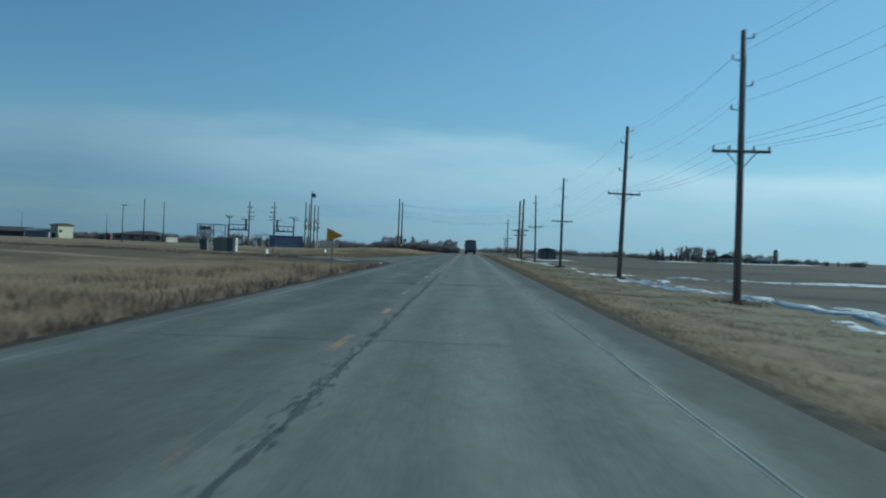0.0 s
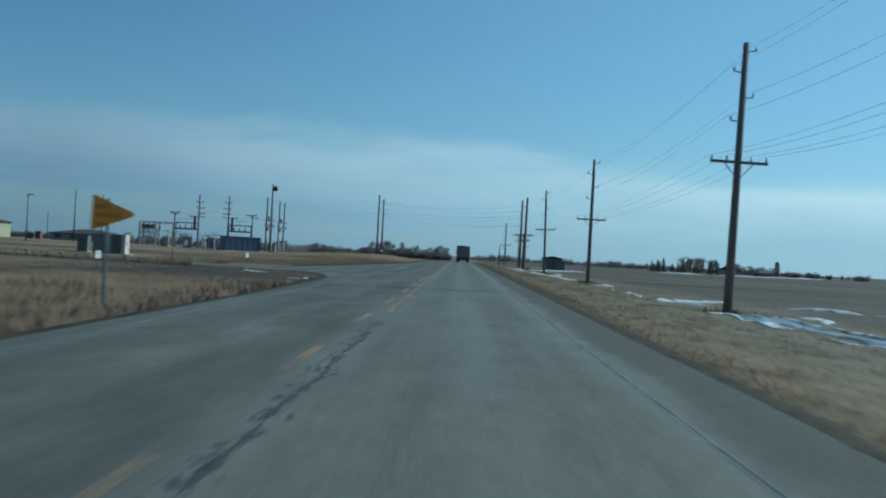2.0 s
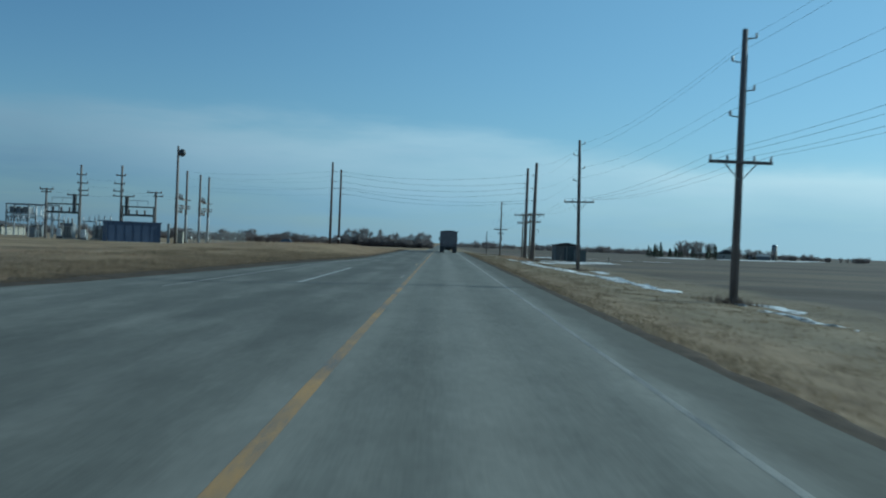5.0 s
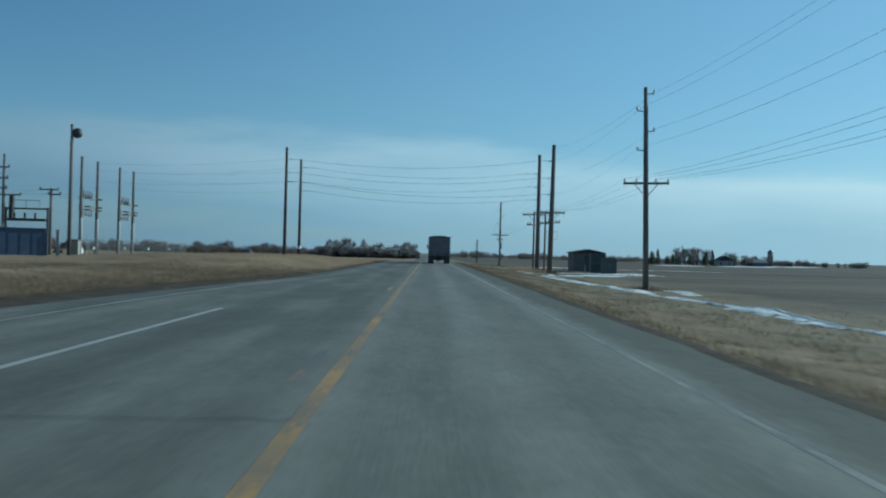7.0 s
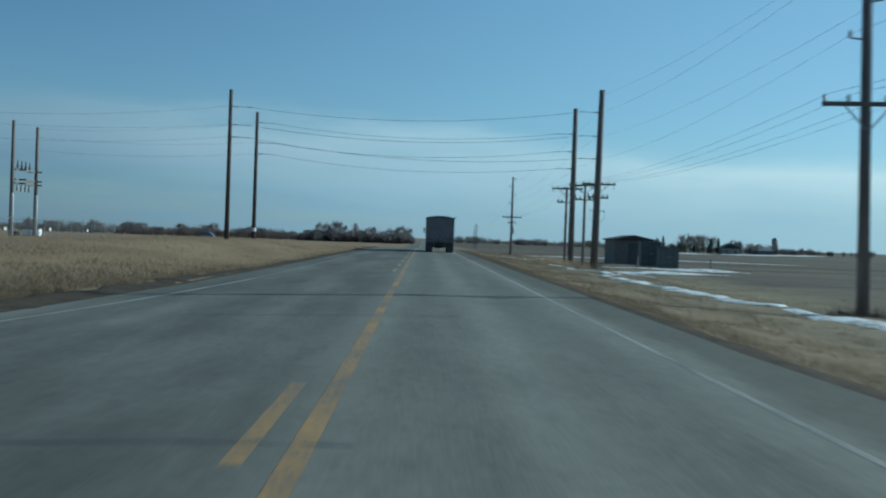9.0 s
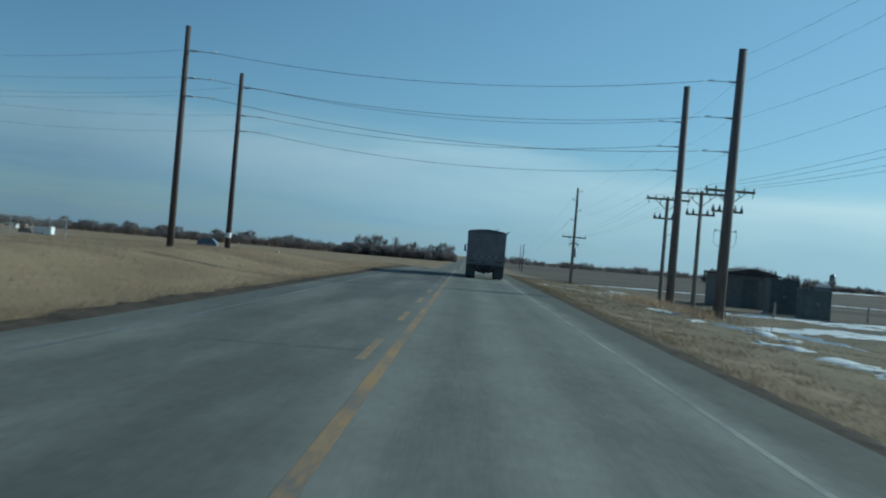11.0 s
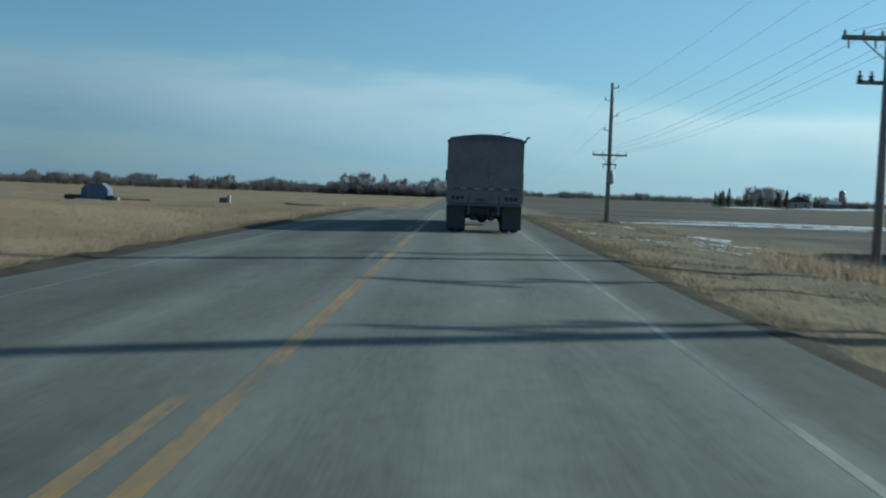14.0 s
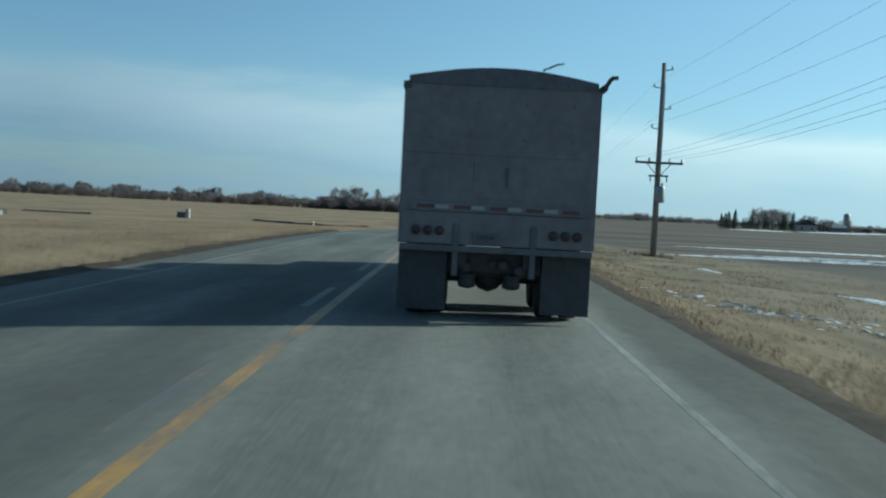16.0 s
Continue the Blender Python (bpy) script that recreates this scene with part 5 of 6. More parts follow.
for x, y in ((16.8, 206.0), (24.2, 212.5)):
    t = thing("fence_post", x, y, land(x, y), "short weathered wooden post in snow", "fence post")
    part("tube", rod((0, 0, -.3), (0, 0, .8), .06, .05, 6), M_GREYPOLE, t)
    part("cap", lathe([(.055, .8), (.05, .83), (.01, .84)], 6), M_GREYPOLE, t)

# ---- things out in the grass on the other side ----
t = thing("well_cabin", -29.0, 268.7, land(-29, 268.7), "faded blue-grey sheet metal well cabin on dark timber pad", "cabin")
part("pad", block(-2.6, 2.2, -3.2, 1.6, -.6, -.02, .04), M_TIMBER, t)
part("ramp", prism([(-4.2, -.25), (-2.6, -.4), (-2.6, .02)], -2.4, 1.0), M_TIMBER, t)
for x0, x1 in ((-2.3, -1.12), (1.12, 1.8)):
    part("side_skid", block(x0, x1, -1.2, .7, -.1, .42, .08), M_TIMBER, t)
out = [(-1.0, -.05), (1.0, -.05), (1.12, .1), (1.12, .85), (.95, 1.12), (.6, 1.36), (-.6, 1.36), (-.95, 1.12), (-1.12, .85), (-1.12, .1)]
part("body", prism(out, -.6, .6), M_BLUECABIN, t)
part("roof_cap", block(-.62, .62, -.66, .66, 1.36, 1.42, .015), M_BLUECABIN, t)
for x in (-.55, 0, .55):
    part("panel_rib", block(x - .02, x + .02, -.62, -.6, .05, 1.1), M_BLUECABIN, t)
part("sill", block(-1.3, .8, -1.5, -1.32, -.1, .1), M_WHITE, t)
part("end_panel", block(1.12, 1.16, -.35, .35, .3, .8), M_BLUECABIN, t, "pale end panel")
part("vent_pipe", rod((2.0, -.9, -.3), (2.0, -.9, .3), .18, .18, 8), M_TANWALL, t)
t = thing("valve_pedestal", -34.2, 335.1, land(-34.2, 335.1), "dark valve box with pale concrete slab in dry grass", "utility pedestal")
part("slab", block(.35, .8, -.3, .3, -.3, 1.15, .04), M_CONCRETE, t)
part("box", block(-.75, .35, -.4, .4, -.3, .65, .05), M_CAB, t)
part("lid", block(-.8, .36, -.45, .45, .65, .72, .02), M_CAB, t)


# ---- the grain truck ahead in the lane ----
M_DULL = mat("dull_road_grimed_steel", (.075, .077, .082), (.14, .142, .15), 4, .7, 0, .15)
TX, TY = 2.16, 219.0
truck = thing("grain_truck", TX, TY, drop(TY), "dark charcoal grain truck with arched tarp and mud flaps", "truck")
HW = 1.21
part("box_body", prism([(-HW, .95), (HW, .95), (HW - .045, 3.02), (-HW + .045, 3.02)], .06, 7.9), M_TRUCK, truck)
arc = [(-HW + .01, 2.97)] + [((-HW + .02) + (2 * HW - .04) * k / 14, 3.03 + .17 * math.sin(math.pi * (.06 + .88 * k / 14))) for k in range(15)] + [(HW - .01, 2.97)]
part("tarp", prism(arc, -.02, 7.95), M_TARP, truck, "black rolled tarp cover")
part("tarp_tube", rod((HW + .05, -.08, 3.0), (HW + .05, 7.9, 3.0), .045, .045, 8), M_DKSTEEL, truck)
part("tarp_crank", rod((HW + .05, -.09, 3.0), (HW + .12, -.14, 3.12), .03, .03, 6, rod((HW + .12, -.14, 3.12), (HW + .20, -.14, 3.13), .03, .025, 6)), M_DKSTEEL, truck)
part("tarp_stop", block(-HW - .05, -HW + .05, -.03, 7.9, 2.9, 2.99), M_DKSTEEL, truck)
part("tarp_strap", rod((.48, -.03, 3.19), (.66, -.05, 3.27), .012, .012, 5, rod((.66, -.05, 3.27), (.74, -.05, 3.28), .012, .01, 5)), M_BLACK, truck)
for s in (-1, 1):
    part("corner_post", block(s * (HW - .02) - .055, s * (HW - .02) + .055, -.006, .07, .95, 2.98, .012), M_TRUCK, truck)
gate = part("tailgate", block(-HW + .045, HW - .045, -.004, .06, 1.34, 3.0, .004), M_TRUCK, truck)
part("gate_rail", block(-HW + .08, HW - .08, -.012, 0, 2.10, 2.2, .005), M_TRUCK, gate)
for x in (-.62, 0, .62):
    part("gate_rib", block(x - .03, x + .03, -.005, .002, 1.5, 2.86, .002), M_TRUCK, gate)
part("chute_door", block(-.32, .32, -.012, 0, 1.55, 2.05, .005), M_TRUCK, gate)
part("chute_handle", rod((.1, -.03, 1.7), (.1, -.03, 1.95), .012, .012, 6), M_DULL, gate)
for x in (-.9, -.3, .3, .9):
    for z in (2.3, 2.75):
        part("rivet", lathe([(.016, -.012), (.014, -.006), (.004, .0)], 8, "y", None, (x, -.002, z)), M_DULL, gate)
for k in range(9):
    part("reflective_tape", block(-1.02 + k * .23, (-.80 if k % 2 == 0 else -.85) + k * .23, -.042, -.036, 1.40, 1.45), M_RED if k % 2 == 0 else M_TAPEWHITE, truck, "red tape" if k % 2 == 0 else "white tape")
part("tape_rail", block(-1.1, 1.1, -.036, .0, 1.37, 1.48, .006), M_TRUCK, truck)
part("rear_sill", block(-HW, HW, -.03, .08, .95, 1.36, .015), M_TRUCK, truck)
for s in (-1, 1):
    for k in (.72, .87, 1.02):
        part("tail_lamp", lathe([(.062, -.02), (.058, .012), (.03, .02)], 12, "y", None, (s * k, -.035, 1.12)), M_LENS, truck, smooth=True)
part("bumper_bar", block(-HW - .01, HW + .01, -.06, .04, .86, .94, .012), M_DULL, truck, "dull grey bumper bar")
for x in (-.51, .47):
    part("hanger_post", block(x - .035, x + .035, -.055, .02, .56, 1.22, .008), M_DULL, truck)
# cross members and suspension fill the space under the sill down to the axle
part("cross_member", block(-.6, .6, .24, .32, .60, .90, .012), M_BLACK, truck)
part("cross_member", block(-.62, .62, .42, .52, .54, .86, .012), M_BLACK, truck)
part("pull_hook", lathe([(.02, -.06), (.05, -.04), (.05, .03), (.02, .05)], 10, "y", None, (-.02, .2, .72)), M_DKSTEEL, truck)
for x, z in ((-.38, .66), (.12, .7), (.33, .64)):
    part("brake_chamber", lathe([(.03, -.05), (.075, -.04), (.085, 0), (.075, .04), (.03, .05)], 12, "y", None, (x, .19, z)), M_DKSTEEL, truck, "round dark brake chamber", True)
part("spring_bar", block(-.66, .66, .60, .70, .52, .60, .01), M_DKSTEEL, truck)
for x in (-.34, .24):
    part("air_spring", lathe([(.05, .38), (.11, .40), (.12, .45), (.10, .49), (.12, .53), (.11, .58), (.06, .60)], 14, "z", None, (x, .34, 0)), M_BLACK, truck, "black ribbed rubber air spring", True)
pl = part("number_plate", block(-.30, .02, -.05, -.04, .98, 1.12), M_DULL, truck)
part("plate_bar", block(-.25, -.03, -.054, -.0505, 1.03, 1.08), M_DKSTEEL, pl)
for s in (-1, 1):
    part("mud_flap", block(s * .92 - .31, s * .92 + .31, .10, .115, .10, .88, .004), M_BLACK, truck, "black rubber mud flap")
    part("frame_rail", block(s * .42 - .05, s * .42 + .05, .1, 11.2, .68, .92), M_DKSTEEL, truck)
TYRE = [(.29, -.13), (.46, -.135), (.50, -.10), (.505, 0), (.50, .10), (.46, .135), (.29, .13)]
RIM = [(.05, -.02), (.12, -.03), (.26, -.10), (.295, -.12), (.295, .12), (.26, .10), (.05, .0)]
for y in (.85, 2.1):
    for s in (-1, 1):
        for x in (.73, 1.04):
            wh = part("wheel", lathe(TYRE, 20, "x", None, (s * x, y, .5)), M_RUBBER, truck, "black dual tyre", True)
            part("rim", lathe(RIM, 14, "x", None, (s * x, y, .5)), M_STEEL, wh, smooth=True)
    part("axle", rod((-1.0, y, .5), (1.0, y, .5), .07, .07, 10), M_DKSTEEL, truck)
    part("differential", lathe([(.06, -.22), (.16, -.12), (.2, 0), (.16, .12), (.06, .22)], 12, "x", None, (-.05, y, .5)), M_DKSTEEL, truck, smooth=True)
for x in (-.26, .26):
    part("air_tank", lathe([(.03, -.02), (.10, 0), (.10, .7), (.03, .72)], 12, "y", None, (x, 1.1, .70)), M_BLACK, truck, smooth=True)
part("cab", prism([(-1.05, .8), (1.05, .8), (1.05, 2.0), (.92, 2.72), (-.92, 2.72), (-1.05, 2.0)], 8.3, 10.1), M_TRUCK, truck)
part("bonnet", prism([(-.85, .8), (.85, .8), (.82, 1.6), (.6, 1.72), (-.6, 1.72), (-.82, 1.6)], 10.1, 11.7), M_TRUCK, truck)
part("cab_window", block(-.8, .8, 8.27, 8.3, 2.05, 2.55, .01), M_GLASS, truck)
part("windscreen", block(-.85, .85, 10.1, 10.13, 1.85, 2.6, .01), M_GLASS, truck)
for s in (-1, 1):
    mir = part("side_mirror", block(s * 1.38 - .07, s * 1.38 + .07, 9.6, 9.68, 1.75, 2.2, .03), M_BLACK, truck, "black tall side mirror")
    part("mirror_arm", rod((s * 1.0, 9.7, 2.25), (s * 1.38, 9.64, 2.22), .02, .02, 6, rod((s * 1.0, 9.7, 1.72), (s * 1.38, 9.64, 1.74), .02, .02, 6)), M_DKSTEEL, mir)
    wh = part("wheel", lathe(TYRE, 20, "x", None, (s * 1.0, 11.0, .5)), M_RUBBER, truck, "black steer tyre", True)
    part("rim", lathe(RIM, 14, "x", None, (s * 1.0, 11.0, .5)), M_STEEL, wh, smooth=True)
    part("mudguard", block(s * 1.0 - .2, s * 1.0 + .2, 10.45, 11.55, 1.02, 1.12, .04), M_TRUCK, truck)
    part("fuel_tank", lathe([(.05, -.02), (.3, 0), (.3, 1.3), (.05, 1.32)], 14, "y", None, (s * .85, 7.2 if s > 0 else 7.4, .62)), M_STEEL, truck, smooth=True)
part("exhaust_stack", rod((1.0, 8.2, .9), (1.0, 8.2, 2.9), .06, .06, 10), M_STEEL, truck)


# ---- snow, ice ----
def patch(name, cx, cy, rx, ry, rot, seed, material, label, thick=.05, flat=None, kind="stuff", category="snow"):
    """A lens of snow or ice whose rim sinks into the ground."""
    vs, fs, n, rings = [], [], 44, 6
    c, s = math.cos(radians(rot)), math.sin(radians(rot))
    for r in range(1, rings + 1):
        for k in range(n):
            a = 2 * math.pi * k / n
            wob = 1 + .38 * noise.noise((2.2 * math.cos(a), 2.2 * math.sin(a), seed)) + .32 * noise.noise((6 * math.cos(a), 6 * math.sin(a), seed + 9))
            q = r / rings * wob
            x, y = q * rx * math.cos(a), q * ry * math.sin(a)
            px, py = cx + c * x - s * y, cy + s * x + c * y
            rim = (r / rings) ** 2
            z = (flat + drop(py)) if flat is not None else land(px, py) + thick * (1 - 1.9 * rim) + .05 * noise.noise((px * 1.3, py * 1.3, seed))
            vs.append((px, py, z))
    vs.append((cx, cy, (flat + drop(cy)) if flat is not None else land(cx, cy) + thick))
    for r in range(rings - 1):
        for k in range(n):
            a, b = r * n + k, r * n + (k + 1) % n
            fs.append((a, a + n, b + n, b))
    for k in range(n):
        fs.append((rings * n, k, (k + 1) % n))
    return tagged(raw(name, vs, fs, material, smooth=True), label, category, kind=kind)


SNOWLABEL = "thin crusted old snow patch lying on dry grass"
rng = random.Random(11)
for cx, cy, rx, ry, rot in (
        (15.3, 45.0, .8, 5.0, -4), (13.2, 28.0, .5, 3.4, -8), (16.4, 35.0, .7, 7.0, -6), (14.6, 54.0, .5, 6.0, 2), (34, 80, 15.0, 2.2, 8), (58, 83, 22.0, 2.4, 5),
        (12.0, 64.6, .5, 2.6, 0), (15.6, 70.0, .6, 2.8, -6), (12.5, 71.6, .5, 1.2, -60), (13.4, 66.0, .35, 3.0, -10), (14.6, 85.0, 1.9, 2.6, -30), (12.2, 82.5, .6, 3.0, -10), (19.6, 80.0, 2.6, .8, -30), (23.4, 77.6, 2.6, .6, -12), (28.0, 77.2, 3.4, .6, 3),
        (12.2, 92.0, .3, 4.0, 0), (12.5, 108.0, .3, 5.0, 0), (17.0, 195.0, 5.0, 2.4, 4), (21.0, 204.0, 4.2, 3.2, 0), (17.6, 207.0, 3.2, 2.0, 10),
        (10.3, 201.5, .7, 2.2, 0), (14.0, 207.5, 1.6, 2.0, 0), (11.3, 188.0, .5, 2.4, 0), (9.8, 193.5, .5, 2.0, 0), (12.6, 231.0, .6, 3.0, 8), (11.6, 224.9, 1.5, .22, 8), (10.6, 221.6, .7, .25, 70),
        (12.6, 225.3, 1.0, .3, 4), (11.0, 243.0, .3, 1.3, 8), (22.0, 264.5, 14.0, .8, -3), (40, 274, 24.0, .7, -4), (60, 330, 40.0, 3.0, 3),
        # four at the side-road corner stand in for the pale gleam of wet puddles
        (-5.7, 62.3, .25, 2.0, 0), (-8.45, 79.6, .75, .34, -50), (-9.2, 80.6, .4, .3, 0), (-5.62, 73.2, .22, .62, 40), (-5.15, 73.5, .18, .4, 10), (-31, 190.2, 2.2, .5, 5), (-26.2, 204.4, .35, 2.0, 0),
        (14.2, 157.5, .8, 3.0, 0), (13.9, 114.0, .6, 3.0, 0)):
    patch("snow_patch", cx, cy, rx, ry, rot, rng.random() * 60, M_SNOW, SNOWLABEL, .05 if cx < 18 else .14)


def drift(name, line, width, material, label, seed, thick=.05, category="snow", whole=.45):
    """A long ragged tongue of snow or ice lying along (x, y) points, its rims sunk into the grass."""
    ys = steps((line[0][1], line[-1][1], .5))
    table = [(y, x) for x, y in line]
    vs, fs = [], []
    for k, y in enumerate(ys):
        end = min(1.0, (k + 1) / 5, (len(ys) - k) / 5)
        mid = lerps(y, table) + .35 * noise.noise((y * .21, seed, 0)) + .15 * noise.noise((y * .9, seed, 2))
        end *= max(0.0, min(1.0, 2.2 * (noise.noise((y * .24, seed, 9)) + .6 * noise.noise((y * .8, seed, 11)) + whole)))
        lo = width * end * (.55 + .55 * noise.noise((y * .33, seed, 4)) + .3 * noise.noise((y * 1.6, seed, 5)))
        hi = width * end * (.55 + .55 * noise.noise((y * .29, seed, 6)) + .3 * noise.noise((y * 1.5, seed, 7)))
        for q, rise in ((-1.25, -1.6), (-.9, .3), (-.3, 1), (.3, 1), (.9, .3), (1.25, -1.6)):
            x = mid + q * max(.04, lo if q < 0 else hi)
            vs.append((x, y, land(x, y) + (thick * rise if end > .05 else -.12)))
        if k:
            a = 6 * k
            fs += [(a - 6 + c, a - 5 + c, a + 1 + c, a + c) for c in range(5)]
    return tagged(raw(name, vs, fs, material, smooth=True), label, category, kind="stuff")


DITCH = [(12.2, 122), (11.8, 131), (12.1, 141), (11.3, 150), (11.2, 158), (10.6, 167), (10.2, 175), (9.9, 185)]
drift("snow_drift", DITCH, 1.25, M_SNOW, "long ragged tongue of old snow along the ditch", 3)
drift("snow_drift", [(11.7, 84), (12.2, 90), (12.3, 100), (12.6, 116)], .34, M_SNOW, "thin broken line of old snow along the ditch", 8, whole=.05)
drift("snow_drift", [(15.2, 52), (15.0, 44), (15.5, 36), (14.6, 26)][::-1], .8, M_SNOW, "long ragged tongue of old snow along the ditch", 12)
drift("snow_drift", [(12.9, 52), (12.2, 57), (11.5, 62), (11.9, 66), (12.2, 71)], .36, M_SNOW, "thin broken line of old snow along the ditch", 21, whole=.3)
drift("snow_drift", [(14.8, 54), (14.5, 60), (14.6, 66), (14.4, 72)], .42, M_SNOW, "thin broken line of old snow along the ditch", 27, whole=.35)
drift("ditch_ice", [(13.6, 52), (13.0, 60), (13.1, 66), (13.2, 71.5)], 1.0, M_ICE, "grey-blue frozen meltwater in roadside ditch", 31, .06, "ice", .6)
drift("ditch_ice", [(12.2, 126), (12.1, 133), (12.4, 141), (11.9, 149)], .55, M_ICE, "grey-blue frozen meltwater in roadside ditch", 5, .075, "ice")
drift("ditch_ice", [(14.1, 25), (15.2, 33), (15.0, 42), (14.9, 48)], .75, M_ICE, "grey-blue frozen meltwater in roadside ditch", 15, .075, "ice")
for k in range(190):
    u, kind = rng.random(), rng.random()
    if kind < .38:
        x, y = 6.2 + 2.9 * u + rng.gauss(0, .2), 227.6 - 5.2 * u + rng.gauss(0, .9)
    elif kind < .75:
        x, y = 11.6 - 1.5 * u + rng.gauss(0, .3), 228 - 9.5 * u + rng.gauss(0, .6)
    else:
        x, y = 11.0 + 2.4 * u, 225.2 + rng.gauss(0, .5)
    patch("snow_patch", x, y, rng.uniform(.05, .20), rng.uniform(.03, .09), rng.uniform(-50, 10), rng.random() * 60, M_SNOW, SNOWLABEL, .018)
ICELABEL = "grey-blue frozen meltwater in roadside ditch"
for cx, cy, rx, ry, rot in ((13.2, 67.5, 1.6, 4.4, -12), (13.6, 55.0, .5, 5.0, 1), (13.6, 82.5, 1.2, 3.6, -16), (10.9, 200.8, 1.1, 1.9, 0), (10.8, 191.0, 1.0, 3.6, 6),
                            # first two: the puddles at the side-road corner, added as ice
                            (-8.3, 79.4, .6, .9, 20), (-5.5, 73.3, .35, .8, 30), (13.5, 190.0, .8, 5.0, 0)):
    patch("ditch_ice", cx, cy, rx, ry, rot, cy * .37, M_ICE, ICELABEL, .035, category="ice")


# ---- grass ----
def blades(name, spots, material, label, hmin, hmax, wide, lean=.75):
    r = np.random.default_rng(len(spots))
    vs, fs = [], []
    for k, (x, y) in enumerate(spots):
        z = land(x, y) - .03
        a, h = r.uniform(0, 6.28), r.uniform(hmin, hmax)
        lx, ly = r.normal(0, lean, 2) * h
        ww = wide * r.uniform(.6, 1.4)
        ca, sa = math.cos(a) * ww, math.sin(a) * ww
        vs += [(x - ca, y - sa, z), (x + ca, y + sa, z), (x + lx, y + ly, z + h)]
        fs.append((3 * k, 3 * k + 1, 3 * k + 2))
    return tagged(raw(name, vs, fs, material), label, "grass", kind="stuff")


r = np.random.default_rng(7)
spots = []
while len(spots) < 170000:
    y = r.uniform(0, 1) ** 1.0 * 300 - 4
    d = .5 + 15 * r.uniform(0, 1) ** 1.6
    e = lerps(y, LEFT_EDGE)
    if 83 < y < 97:
        if 86.4 < y < 93.4:
            continue
        e = lerps(y, LEFT_EDGE)
    x = e - d - (.7 * smooth(97, 106, y) - .75 * smooth(150, 170, y) if y > 97 else 0)
    if 69 < y + .5 * noise.noise((x, y, 1)) * 4 < 87 and x > -13.5 and r.uniform() < .85:
        continue
    if noise.noise((x * .3, y * .3, 2)) + r.uniform(-.4, .6) < -.15:
        continue
    spots.append((x, y))
blades("verge_grass", spots, M_GRASSR, "dry tan winter grass along the road bank", .05, .18, .008, .55)
spots = []
while len(spots) < 80000:
    y = r.uniform(-4, 300)
    x = 4.95 + 11 * r.uniform(0, 1) ** 1.35
    if noise.noise((x * .3, y * .3, 5)) + r.uniform(-.4, .6) < -.1:
        continue
    spots.append((x, y))
blades("verge_grass", spots, M_GRASSD, "short dry tan and brown grass between road and ditch", .03, .10, .012)
M_TUFT = mat("rusty_brown_grass_tufts", (.10, .078, .052), (.20, .158, .107), .5, .9, 0, 0, fine=3, island=.3)
let_light_through(M_TUFT, .5)
spots = []
while len(spots) < 90000:
    y, x = r.uniform(-4, 300), 5.0 + 7.5 * r.uniform(0, 1) ** 1.2
    if noise.noise((x * .8, y * .45, 15)) + .6 * noise.noise((x * 2.1, y * 1.6, 3)) + r.uniform(-.2, .2) > .12:
        spots.append((x, y))
blades("grass_tufts", spots, M_TUFT, "rusty brown dry grass tufts between road and ditch", .04, .15, .009, .5)
spots = [(11.0 + r.normal(0, .8), 211.0 + r.normal(0, 3)) for _ in range(1300)] + [(11.4 + r.normal(0, .5), 200.5 + r.normal(0, 1.2)) for _ in range(700)]
blades("tall_grass", spots, M_GRASSR, "tall pale dry grass round the pole bases", .2, .6, .012, .25)
spots = [(5.4 + r.normal(0, .26), r.uniform(-4, 262)) for _ in range(22000)]
blades("grass_tufts", spots, M_TUFT, "rusty brown dry grass fringe at the dirt edge", .05, .17, .009, .5)
spots = []
for _ in range(16000):
    y = r.uniform(99, 262)
    if noise.noise((y * .9, 3.3, 1)) + r.uniform(-.4, .4) > -.2:
        spots.append((lerps(y, LEFT_EDGE) - 1.0 + .65 * smooth(150, 170, y) - .5 * abs(r.normal(0, 1)) + .3 * noise.noise((y * .5, 1, 1)), y))
blades("verge_grass", spots, M_TUFT, "brown dry grass fringe at the foot of the bank", .05, .16, .008, .5)
spots = []
while len(spots) < 70000:
    y, d = r.uniform(97, 175), .9 + 13 * r.uniform(0, 1) ** 1.5
    x = lerps(y, LEFT_EDGE) - d
    if y < 150 + 20 * r.uniform() and noise.noise((x * .3, y * .11, 25)) + .6 * noise.noise((x * .9, y * .5, 7)) + r.uniform(-.3, .3) > .1 * d - .75:
        spots.append((x, y))
blades("verge_grass", spots, M_TUFT, "mottled brown dry grass on the road bank", .06, .2, .009, .5)
M_WEED = mat("dead_brown_weeds", (.085, .06, .05), (.165, .12, .09), .6, .95, 0, 0, fine=3, island=.4)
spots = []
while len(spots) < 60000:
    y, d = r.uniform(-4, 68), .7 + 9 * r.uniform(0, 1) ** 1.3
    if noise.noise((d * .4, y * .22, 12)) + r.uniform(-.25, .25) > -.05:
        spots.append((-4.05 - d, y))
blades("tall_grass", spots, M_GRASSR, "tall dry tan grass clumps beside the road", .08, .30, .008, .45)
spots = []
while len(spots) < 3500:
    cx, cy = r.uniform(-13, -5.2), r.uniform(2, 60)
    if noise.noise((cx * .45, cy * .25, 8)) < .12:
        continue
    spots.append((cx, cy))
for _ in range(6500):
    y = r.uniform(-4, 66)
    d = abs(r.normal(0, 1.1)) + .45
    if noise.noise((y * .35, d * .5, 6)) > -.12:
        spots.append((-4.05 - d, y))
for _ in range(9000):
    spots.append((-13.5 - 48 * r.uniform(0, 1) ** 1.2, 85.6 + r.normal(0, .35) if r.uniform() < .7 else 94.2 + r.normal(0, .4)))
